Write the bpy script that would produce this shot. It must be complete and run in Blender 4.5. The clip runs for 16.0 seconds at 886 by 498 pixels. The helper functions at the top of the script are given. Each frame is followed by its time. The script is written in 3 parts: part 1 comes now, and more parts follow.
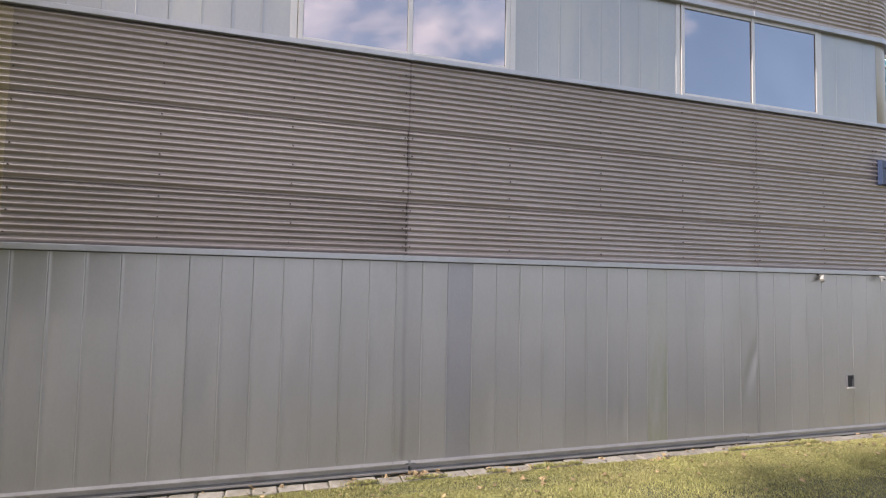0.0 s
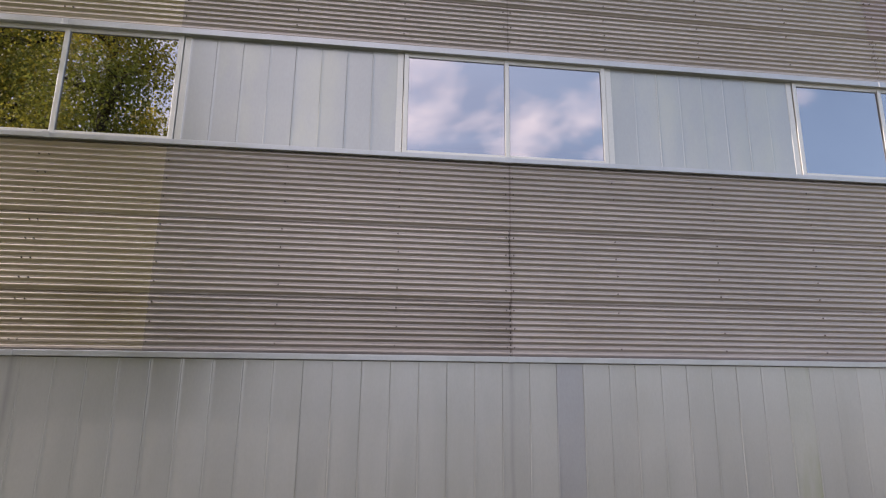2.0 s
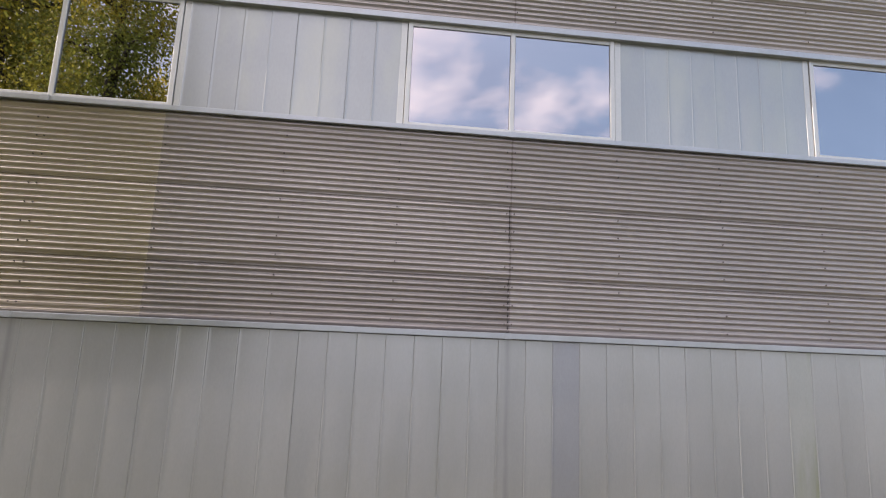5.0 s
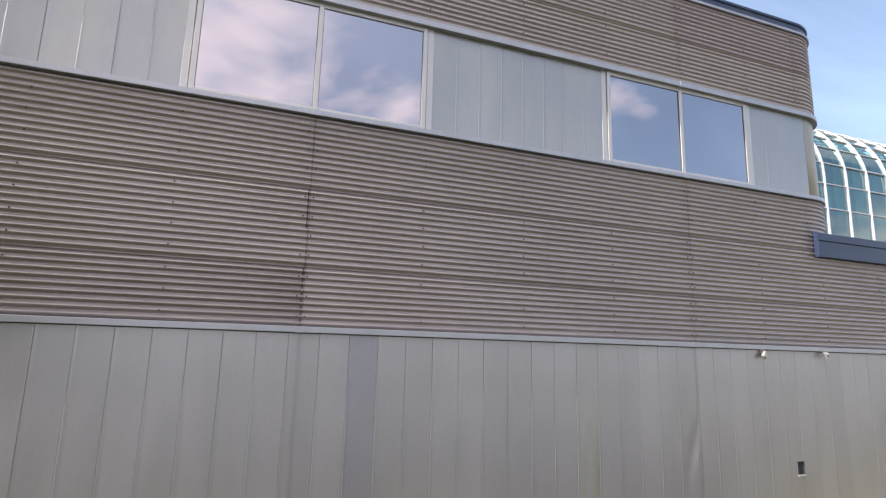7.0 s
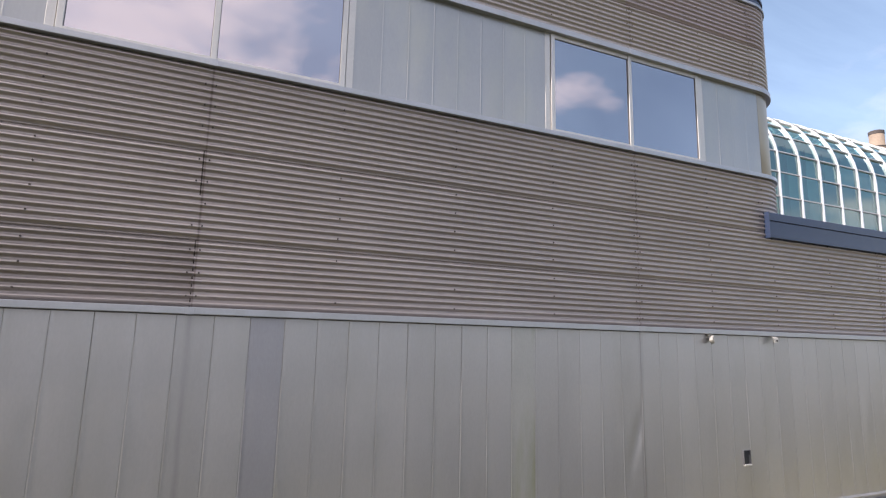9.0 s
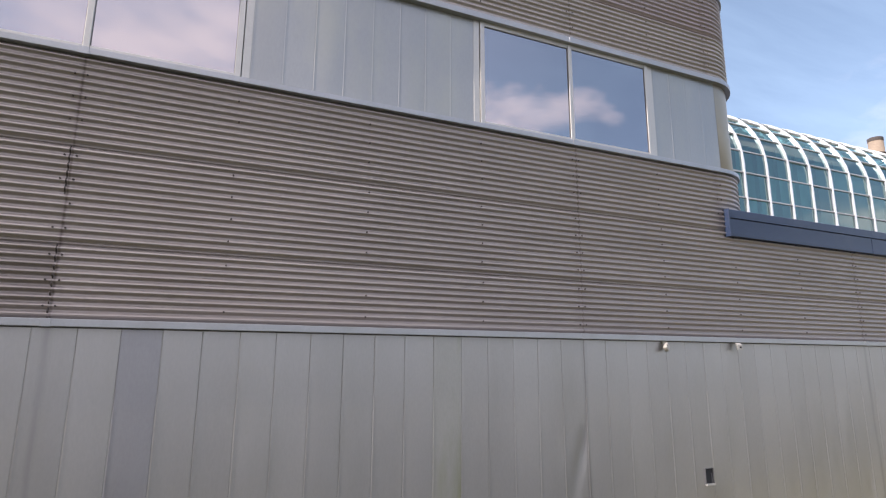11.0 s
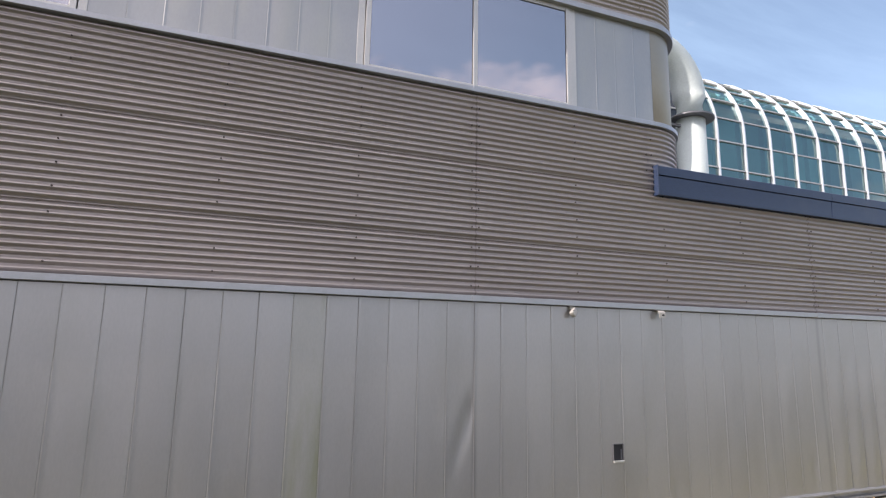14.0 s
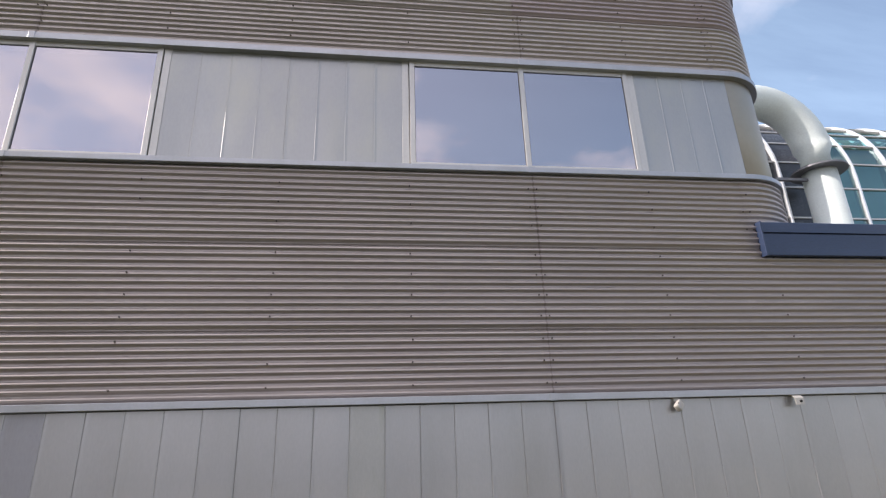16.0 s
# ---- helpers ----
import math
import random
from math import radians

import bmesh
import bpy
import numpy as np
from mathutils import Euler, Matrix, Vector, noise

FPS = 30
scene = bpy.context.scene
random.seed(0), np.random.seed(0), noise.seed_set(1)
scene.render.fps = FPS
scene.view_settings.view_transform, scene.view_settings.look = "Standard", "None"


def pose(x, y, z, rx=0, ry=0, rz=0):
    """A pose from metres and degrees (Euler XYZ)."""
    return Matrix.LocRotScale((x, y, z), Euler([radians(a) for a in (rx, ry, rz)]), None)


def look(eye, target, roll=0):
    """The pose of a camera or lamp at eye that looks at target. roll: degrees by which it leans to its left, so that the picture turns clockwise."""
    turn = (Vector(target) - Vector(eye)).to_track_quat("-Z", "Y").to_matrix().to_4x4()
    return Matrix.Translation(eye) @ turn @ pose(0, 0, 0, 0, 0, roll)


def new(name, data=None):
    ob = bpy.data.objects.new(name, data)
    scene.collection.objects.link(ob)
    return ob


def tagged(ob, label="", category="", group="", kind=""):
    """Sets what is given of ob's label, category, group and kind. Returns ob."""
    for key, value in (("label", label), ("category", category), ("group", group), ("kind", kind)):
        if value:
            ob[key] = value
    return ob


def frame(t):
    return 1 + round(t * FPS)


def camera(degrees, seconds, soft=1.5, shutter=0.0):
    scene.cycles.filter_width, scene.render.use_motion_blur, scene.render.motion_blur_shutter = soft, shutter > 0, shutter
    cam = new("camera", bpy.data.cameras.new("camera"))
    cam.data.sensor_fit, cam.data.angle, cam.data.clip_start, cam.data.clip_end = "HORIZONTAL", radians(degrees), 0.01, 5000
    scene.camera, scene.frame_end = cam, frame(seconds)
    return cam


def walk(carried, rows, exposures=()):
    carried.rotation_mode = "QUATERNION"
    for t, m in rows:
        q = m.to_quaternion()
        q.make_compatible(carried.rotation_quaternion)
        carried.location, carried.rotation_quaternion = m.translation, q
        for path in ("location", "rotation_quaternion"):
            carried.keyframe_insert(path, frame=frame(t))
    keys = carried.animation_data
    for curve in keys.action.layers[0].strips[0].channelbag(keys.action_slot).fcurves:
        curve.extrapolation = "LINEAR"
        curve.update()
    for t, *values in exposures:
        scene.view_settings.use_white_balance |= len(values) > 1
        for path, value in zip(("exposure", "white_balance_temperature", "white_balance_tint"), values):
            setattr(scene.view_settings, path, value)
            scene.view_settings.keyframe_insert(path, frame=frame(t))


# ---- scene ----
cam = camera(76.5, 16.0, soft=1.25)
PATH = [
    (0, (0.011, 0.019, 2.12), (0.623, 1.919, 2.237), 1.1),
    (0.5, (0.051, 0.026, 2.203), (0.608, 1.934, 2.428), 0.1),
    (1, (0.084, 0.04, 2.247), (0.542, 1.951, 2.617), -0.1),
    (1.5, (0.103, 0.034, 2.259), (0.446, 1.956, 2.694), 0.3),
    (2, (0.06, 0.024, 2.249), (0.289, 1.965, 2.672), 0.7),
    (2.5, (0.044, 0.034, 2.255), (0.12, 1.99, 2.664), 1.0),
    (3, (0.039, 0.032, 2.249), (-0.055, 1.984, 2.673), 1.4),
    (3.2, (0.032, 0.038, 2.239), (-0.14, 1.984, 2.667), 1.7),
    (5.5, (0.305, 0.117, 2.232), (0.727, 2.046, 2.548), 2.7),
    (6, (0.435, 0.263, 2.231), (1.084, 2.129, 2.54), 2.6),
    (6.5, (0.622, 0.355, 2.195), (1.334, 2.19, 2.548), 1.7),
    (7, (0.866, 0.354, 2.174), (1.558, 2.194, 2.541), 1.5),
    (7.5, (1.026, 0.466, 2.186), (1.748, 2.299, 2.528), 1.7),
    (8, (1.153, 0.606, 2.143), (1.949, 2.412, 2.468), 1.1),
    (8.5, (1.331, 0.715, 2.143), (2.136, 2.517, 2.469), 1.4),
    (11, (2.591, 0.913, 2.087), (3.371, 2.711, 2.482), 0.2),
    (11.5, (2.918, 0.964, 2.03), (3.722, 2.75, 2.436), 1.5),
    (12, (3.216, 0.897, 1.995), (4.03, 2.682, 2.381), 1.9),
    (12.5, (3.517, 0.795, 1.979), (4.355, 2.579, 2.32), 2.4),
    (13, (3.757, 0.813, 1.948), (4.606, 2.595, 2.27), 2.6),
    (13.5, (3.976, 0.845, 1.915), (4.761, 2.655, 2.237), 2.1),
    (14, (4.181, 0.824, 1.899), (4.884, 2.666, 2.236), 1.0),
    (14.5, (4.389, 0.786, 1.916), (4.97, 2.657, 2.319), 0.3),
    (15, (4.546, 0.805, 1.96), (5.017, 2.672, 2.5), -1.1),
    (15.5, (4.715, 0.924, 1.962), (5.071, 2.775, 2.631), -1.9),
    (16, (4.907, 1.064, 1.932), (5.163, 2.926, 2.616), -2.0),
]
walk(cam, [(t, look(eye, target, roll)) for t, eye, target, roll in PATH],
     exposures=[(0, 1.02, 6680, 19), (2, 1.11, 6680, 19), (3.2, 1.15, 6660, 18), (5.5, 1.21, 6640, 18), (7, 1.02, 6620, 19), (13, 0.82, 6600, 18.5), (16, 0.82, 6600, 18)])

# ---- light ----
SUN = Vector((-0.80, -0.05, 0.58)).normalized()
lamp = bpy.data.lights.new("sun", "SUN")
lamp.energy, lamp.angle, lamp.color = 2.9, radians(0.6), (1.0, 0.95, 0.87)
sun = new("sun", lamp)
sun.matrix_world = look((0, 0, 40), Vector((0, 0, 40)) - SUN)

world = bpy.data.worlds.new("sky")
scene.world = world
world.use_nodes = True
wt = world.node_tree
wt.nodes.clear()


def node(tree, kind, ins=None, **props):
    n = tree.nodes.new(kind)
    if "operation" in props:
        n.operation = props["operation"]
    if "use_clamp" in props:
        n.use_clamp = props["use_clamp"]
    for k, v in (ins or {}).items():
        if isinstance(v, bpy.types.NodeSocket):
            tree.links.new(v, n.inputs[k])
        else:
            n.inputs[k].default_value = v
    return n


def ramp(tree, fac, stops):
    n = tree.nodes.new("ShaderNodeValToRGB")
    tree.links.new(fac, n.inputs[0])
    e = n.color_ramp.elements
    while len(e) < len(stops):
        e.new(0.5)
    for el, (p, c) in zip(e, stops):
        el.position, el.color = p, (c if isinstance(c, tuple) else (c, c, c, 1))
    return n


sky = wt.nodes.new("ShaderNodeTexSky")
sky.sky_type, sky.sun_disc = "NISHITA", False
sky.sun_elevation, sky.sun_rotation = math.asin(SUN.z), math.atan2(SUN.x, SUN.y)
sky.air_density, sky.dust_density, sky.ozone_density = 1.0, 1.2, 1.2
way = node(wt, "ShaderNodeTexCoord").outputs["Generated"]
sep = node(wt, "ShaderNodeSeparateXYZ", {0: way})
lift = node(wt, "ShaderNodeMath", {0: sep.outputs[2], 1: 0.22}, operation="ADD")
high = node(wt, "ShaderNodeMath", {0: lift.outputs[0], 1: 0.05}, operation="MAXIMUM")
flat = node(wt, "ShaderNodeVectorMath", {0: way, 1: high.outputs[0]}, operation="DIVIDE")
moved = node(wt, "ShaderNodeMapping", {0: flat.outputs[0], 1: (1.9, 0.65, 0.0), 3: (1.0, 1.0, 0.6)})
puff = node(wt, "ShaderNodeTexNoise", {"Vector": moved.outputs[0], "Scale": 1.7, "Detail": 9.0, "Roughness": 0.52, "Distortion": 0.15})
heap = ramp(wt, puff.outputs[0], ((0.50, 0.0), (0.61, 0.84)))
drawn = node(wt, "ShaderNodeMapping", {0: flat.outputs[0], 1: (0.4, 5.2, 0.0), 2: (0, 0, 0.6), 3: (0.5, 1.5, 0.6)})
wisp = node(wt, "ShaderNodeTexNoise", {"Vector": drawn.outputs[0], "Scale": 1.3, "Detail": 8.0, "Roughness": 0.6, "Distortion": 0.6})
veil = ramp(wt, wisp.outputs[0], ((0.36, 0.13), (0.78, 0.42)))
white = node(wt, "ShaderNodeRGB")
white.outputs[0].default_value = (9.8, 9.3, 9.3, 1)
glare = node(wt, "ShaderNodeVectorMath", {0: way, 1: tuple(SUN)}, operation="DOT_PRODUCT")
near = node(wt, "ShaderNodeMapRange", {0: glare.outputs["Value"], 1: -0.15, 2: 0.7, 3: 0.0, 4: 0.62})
blue = node(wt, "ShaderNodeMixRGB", {0: veil.outputs[0], 1: sky.outputs[0], 2: (5.6, 8.0, 10.2, 1)})
pale = node(wt, "ShaderNodeMixRGB", {0: near.outputs[0], 1: blue.outputs[0], 2: (7.5, 7.9, 9.2, 1)})
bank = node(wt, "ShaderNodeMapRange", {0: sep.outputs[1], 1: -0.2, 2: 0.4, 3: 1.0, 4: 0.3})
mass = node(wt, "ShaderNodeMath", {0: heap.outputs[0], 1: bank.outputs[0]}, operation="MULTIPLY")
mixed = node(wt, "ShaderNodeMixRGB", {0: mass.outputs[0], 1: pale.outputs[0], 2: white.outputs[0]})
back = node(wt, "ShaderNodeBackground", {0: mixed.outputs[0], 1: 0.10})
node(wt, "ShaderNodeOutputWorld", {0: back.outputs[0]})


# ---- materials ----
def mat(name, base, rough=0.5, metal=0.0, var=0.12, scale=1.5, fine=40.0, bump=0.15, stretch=(1, 1, 1), rand=0.0, island=0.0,
        stain=None, stain_amount=0.5, stain_scale=2.0, stain_stretch=(1, 1, 1), rough_var=0.1, ior=1.45, depth=0.004, drip=None, drip_wide=0.06, drip_amount=0.5):
    m = bpy.data.materials.new(name)
    m.use_nodes = True
    t = m.node_tree
    t.nodes.clear()
    geo = node(t, "ShaderNodeNewGeometry")
    pos = geo.outputs["Position"]
    a = node(t, "ShaderNodeMapping", {0: pos, 3: stretch})
    big = node(t, "ShaderNodeTexNoise", {"Vector": a.outputs[0], "Scale": scale, "Detail": 6.0, "Roughness": 0.6})
    small = node(t, "ShaderNodeTexNoise", {"Vector": a.outputs[0], "Scale": fine, "Detail": 4.0, "Roughness": 0.65})
    both = node(t, "ShaderNodeMath", {0: big.outputs[0], 1: small.outputs[0]}, operation="ADD")
    half = node(t, "ShaderNodeMath", {0: both.outputs[0], 1: 0.5}, operation="MULTIPLY")
    lo, hi = tuple(c * (1 - var) for c in base), tuple(min(1, c * (1 + var)) for c in base)
    col = ramp(t, half.outputs[0], ((0.36, (*lo, 1)), (0.64, (*hi, 1)))).outputs[0]
    if stain:
        b = node(t, "ShaderNodeMapping", {0: pos, 1: (3.1, 1.7, 0.4), 3: stain_stretch})
        n = node(t, "ShaderNodeTexNoise", {"Vector": b.outputs[0], "Scale": stain_scale, "Detail": 7.0, "Roughness": 0.62})
        f = ramp(t, n.outputs[0], ((0.48, 0.0), (0.72, stain_amount)))
        col = node(t, "ShaderNodeMixRGB", {0: f.outputs[0], 1: col, 2: (*stain, 1)}).outputs[0]
    if drip:
        # dirt washed down below the joints, one bay apart
        c = node(t, "ShaderNodeSeparateXYZ", {0: pos})
        u = node(t, "ShaderNodeMath", {0: c.outputs[0], 1: 1.545}, operation="SUBTRACT")
        u = node(t, "ShaderNodeMath", {0: u.outputs[0], 1: 5.012}, operation="PINGPONG")
        low = node(t, "ShaderNodeMath", {0: u.outputs[0], 1: 2.506}, operation="PINGPONG")
        u = node(t, "ShaderNodeMath", {0: low.outputs[0], 1: drip_wide}, operation="DIVIDE")
        b = node(t, "ShaderNodeMapping", {0: pos, 3: (9.0, 9.0, 0.8)})
        n = node(t, "ShaderNodeTexNoise", {"Vector": b.outputs[0], "Scale": 1.6, "Detail": 5.0})
        u = node(t, "ShaderNodeMath", {0: u.outputs[0], 1: n.outputs[0]}, operation="ADD")
        f = ramp(t, u.outputs[0], ((0.35, drip_amount), (1.0, 0.0)))
        col = node(t, "ShaderNodeMixRGB", {0: f.outputs[0], 1: col, 2: (*drip, 1)}).outputs[0]
    for amount, src in ((rand, node(t, "ShaderNodeObjectInfo").outputs["Random"]), (island, geo.outputs["Random Per Island"])):
        if amount:
            v = node(t, "ShaderNodeMapRange", {0: src, 3: 1 - amount, 4: 1 + amount})
            col = node(t, "ShaderNodeHueSaturation", {"Value": v.outputs[0], "Color": col}).outputs[0]
    r = node(t, "ShaderNodeMapRange", {0: half.outputs[0], 1: 0.3, 2: 0.7, 3: max(0.02, rough - rough_var), 4: min(1, rough + rough_var)})
    bp = node(t, "ShaderNodeBump", {"Strength": bump, "Distance": depth, "Height": half.outputs[0]})
    p = node(t, "ShaderNodeBsdfPrincipled", {"Base Color": col, "Roughness": r.outputs[0], "Metallic": metal, "IOR": ior})
    if bump > 0:
        t.links.new(bp.outputs[0], p.inputs["Normal"])
    node(t, "ShaderNodeOutputMaterial", {0: p.outputs[0]})
    return m


def leaf(name, base, other, scale, share_lit=0.45):
    m = bpy.data.materials.new(name)
    m.use_nodes = True
    t = m.node_tree
    t.nodes.clear()
    geo = node(t, "ShaderNodeNewGeometry")
    n = node(t, "ShaderNodeTexNoise", {"Vector": geo.outputs["Position"], "Scale": scale, "Detail": 3.0})
    f = ramp(t, n.outputs[0], ((0.42, 0.0), (0.62, 1.0)))
    col = node(t, "ShaderNodeMixRGB", {0: f.outputs[0], 1: (*base, 1), 2: (*other, 1)}).outputs[0]
    v = node(t, "ShaderNodeMapRange", {0: geo.outputs["Random Per Island"], 3: 0.55, 4: 1.45})
    col = node(t, "ShaderNodeHueSaturation", {"Value": v.outputs[0], "Color": col}).outputs[0]
    p = node(t, "ShaderNodeBsdfPrincipled", {"Base Color": col, "Roughness": 0.5})
    q = node(t, "ShaderNodeBsdfTranslucent", {0: col})
    x = node(t, "ShaderNodeMixShader", {0: share_lit, 1: p.outputs[0], 2: q.outputs[0]})
    node(t, "ShaderNodeOutputMaterial", {0: x.outputs[0]})
    return m


def glass(name, tint, share, rough=0.0, gloss=(0.9, 0.95, 1.0), uneven=0.0):
    m = bpy.data.materials.new(name)
    m.use_nodes = True
    t = m.node_tree
    t.nodes.clear()
    fr = node(t, "ShaderNodeFresnel", {"IOR": 1.5})
    f = node(t, "ShaderNodeMath", {0: fr.outputs[0], 1: share}, operation="ADD", use_clamp=True)
    pos = node(t, "ShaderNodeNewGeometry").outputs["Position"]
    n = node(t, "ShaderNodeTexNoise", {"Vector": pos, "Scale": 0.7, "Detail": 2.0})
    b = node(t, "ShaderNodeBump", {"Strength": 0.05, "Distance": 0.02, "Height": n.outputs[0]})
    g = node(t, "ShaderNodeBsdfGlossy", {0: (*gloss, 1), 1: rough, "Normal": b.outputs[0]})
    v = node(t, "ShaderNodeMapRange", {0: node(t, "ShaderNodeObjectInfo").outputs["Random"], 3: 1 - uneven, 4: 1 + 0.3 * uneven})
    shade = node(t, "ShaderNodeHueSaturation", {"Value": v.outputs[0], "Color": (*tint, 1)})
    c = node(t, "ShaderNodeBsdfTransparent", {0: shade.outputs[0]})
    x = node(t, "ShaderNodeMixShader", {0: f.outputs[0], 1: c.outputs[0], 2: g.outputs[0]})
    node(t, "ShaderNodeOutputMaterial", {0: x.outputs[0]})
    return m


M_PANEL = mat("panel_metal", (0.438, 0.425, 0.422), 0.36, 0.60, 0.05, 0.9, 30, 0.0, (2.2, 2.2, 0.7), rand=0.035,
              stain=(0.37, 0.357, 0.335), stain_amount=0.45, stain_scale=1.1, stain_stretch=(2.0, 2.0, 0.5), rough_var=0.05, drip=(0.23, 0.22, 0.225), drip_wide=0.085, drip_amount=0.5)
M_PANEL_DARK = mat("panel_metal_dark", (0.36, 0.352, 0.37), 0.40, 0.58, 0.07, 0.9, 30, 0.0, (2.2, 2.2, 0.7))
M_PANEL_MOSS = mat("panel_metal_algae", (0.425, 0.415, 0.395), 0.40, 0.6, 0.07, 0.9, 30, 0.0, (2.2, 2.2, 0.7),
                   stain=(0.30, 0.31, 0.17), stain_amount=0.85, stain_scale=0.9, stain_stretch=(2.5, 2.5, 0.5))
M_BAND = mat("band_panel_metal", (0.362, 0.364, 0.362), 0.345, 0.62, 0.05, 0.8, 25, 0.0, (2.0, 2.0, 0.7), rand=0.03,
             stain=(0.46, 0.45, 0.37), stain_amount=0.5, stain_scale=1.0, stain_stretch=(1.5, 1.5, 0.6), rough_var=0.05)
# curved corner panel: its warm brown reflections are put into the base colour
M_BAND_REFLECT = mat("band_panel_metal_warm_reflection", (0.34, 0.305, 0.25), 0.40, 0.6, 0.06, 0.8, 25, 0.0, (2.0, 2.0, 0.7), stain=(0.28, 0.25, 0.19), stain_amount=0.5)
M_SHEET = mat("corrugated_metal", (0.412, 0.363, 0.343), 0.41, 0.68, 0.08, 1.0, 30, 0.0, (0.6, 1, 3), rand=0.035,
              stain=(0.34, 0.295, 0.275), stain_amount=0.5, stain_scale=0.8, stain_stretch=(0.6, 1, 1.6), rough_var=0.03, drip=(0.15, 0.12, 0.11), drip_wide=0.03, drip_amount=0.85)
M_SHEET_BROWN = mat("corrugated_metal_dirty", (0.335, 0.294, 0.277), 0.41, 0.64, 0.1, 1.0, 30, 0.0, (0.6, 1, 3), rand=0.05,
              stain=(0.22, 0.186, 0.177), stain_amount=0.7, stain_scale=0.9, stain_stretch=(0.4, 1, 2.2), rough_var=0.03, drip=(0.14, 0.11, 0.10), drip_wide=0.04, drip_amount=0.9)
M_SHEET_MAUVE = mat("corrugated_metal_mauve", (0.365, 0.303, 0.303), 0.43, 0.63, 0.08, 1.0, 30, 0.0, (0.6, 1, 3), rand=0.05,
              stain=(0.36, 0.29, 0.28), stain_amount=0.5, stain_scale=0.8, stain_stretch=(0.6, 1, 1.6), rough_var=0.03)
M_SHEET_OLD = mat("corrugated_metal_tarnished", (0.54, 0.475, 0.42), 0.31, 0.90, 0.12, 1.0, 30, 0.0, (0.6, 1, 3), rand=0.04,
                  stain=(0.36, 0.295, 0.235), stain_amount=0.6, stain_scale=0.9, stain_stretch=(0.5, 1, 1.2), rough_var=0.04)
M_TRIM = mat("trim_aluminium", (0.41, 0.415, 0.435), 0.38, 0.6, 0.08, 2.0, 40, 0.0, (1, 1, 1),
             stain=(0.33, 0.33, 0.32), stain_amount=0.5, stain_scale=3.0)
M_FRAME = mat("window_frame_aluminium", (0.56, 0.54, 0.51), 0.42, 0.5, 0.06, 2.0, 40, 0.0)
M_NAVY = mat("navy_coated_metal", (0.035, 0.055, 0.11), 0.38, 0.0, 0.14, 1.2, 30, 0.05, (0.6, 1, 2), rand=0.06,
             stain=(0.08, 0.095, 0.13), stain_amount=0.4, stain_scale=1.5)
M_DARK = mat("dark_gap", (0.03, 0.03, 0.032), 0.8)
M_PLINTH = mat("plinth_grey", (0.14, 0.135, 0.13), 0.8)
M_GASKET = mat("gasket_rubber", (0.13, 0.13, 0.135), 0.6)
M_RUST = mat("screw_steel", (0.085, 0.07, 0.065), 0.6, 0.5)
M_WALL = mat("wall_core", (0.16, 0.155, 0.15), 0.85)
M_ROOM = mat("interior_plaster", (0.12, 0.12, 0.12), 0.9)
M_ROOF = mat("roof_felt", (0.16, 0.16, 0.165), 0.9, fine=80, bump=0.4)
M_DOOR = mat("door_paint", (0.27, 0.26, 0.235), 0.42, 0.5, 0.08, 1.2, 30, 0.05)
M_RAIL = mat("rail_galvanised", (0.37, 0.362, 0.36), 0.36, 0.6, 0.1, 3.0, 40, 0.0, stain=(0.25, 0.24, 0.22), stain_amount=0.5, stain_scale=4.0)
M_SLAB = mat("edging_concrete", (0.29, 0.265, 0.225), 0.9, 0.0, 0.35, 6.0, 120, 0.6, rand=0.14,
             stain=(0.16, 0.14, 0.09), stain_amount=0.7, stain_scale=5.0)
M_SOIL = mat("lawn_soil", (0.10, 0.098, 0.047), 0.95, 0.0, 0.4, 2.0, 90, 0.8, depth=0.02)
M_GRASS = mat("grass_blades", (0.36, 0.345, 0.13), 0.6, 0.0, 0.3, 1.2, 30, 0.0, island=0.28,
              stain=(0.40, 0.35, 0.155), stain_amount=0.65, stain_scale=1.5)
M_FALLEN = mat("dry_leaf", (0.30, 0.215, 0.115), 0.8, 0.0, 0.4, 4.0, 60, 0.2, island=0.6)
M_LEAF = leaf("maple_leaf", (0.29, 0.36, 0.06), (0.58, 0.53, 0.08), 1.6, 0.60)
M_LEAF_FAR = leaf("autumn_leaf", (0.21, 0.24, 0.045), (0.60, 0.48, 0.06), 0.4)
M_BARK = mat("bark", (0.075, 0.06, 0.045), 0.9, 0.0, 0.35, 3.0, 40, 0.8, (2, 2, 0.5), depth=0.02)
M_PANE = glass("window_glass", (0.16, 0.18, 0.19), 0.36, 0.0, (0.98, 0.94, 1.0))
M_VAULT = glass("teal_glass", (0.36, 0.68, 0.68), 0.12, 0.03, (0.75, 0.95, 0.95), 0.55)
M_VAULT_DARK = mat("vault_dark_panel", (0.055, 0.06, 0.07), 0.25, 0.0, 0.1)
M_RIB = mat("vault_rib_aluminium", (0.80, 0.82, 0.84), 0.38, 0.35, 0.05, 2.0, 30, 0.04)
M_DUCT = mat("duct_galvanised", (0.66, 0.72, 0.69), 0.50, 0.05, 0.10, 1.0, 20, 0.05,
             stain=(0.62, 0.66, 0.58), stain_amount=0.5, stain_scale=1.2, stain_stretch=(1, 1, 0.4))
M_FLANGE = mat("duct_flange_steel", (0.20, 0.20, 0.21), 0.5, 0.6)
M_BRICK = mat("chimney_brick", (0.36, 0.28, 0.21), 0.9, 0.0, 0.2, 0.5, 6, 0.3)
M_SOOT = mat("chimney_soot", (0.10, 0.085, 0.08), 0.9)
M_RED = mat("red_paint", (0.62, 0.035, 0.03), 0.4)
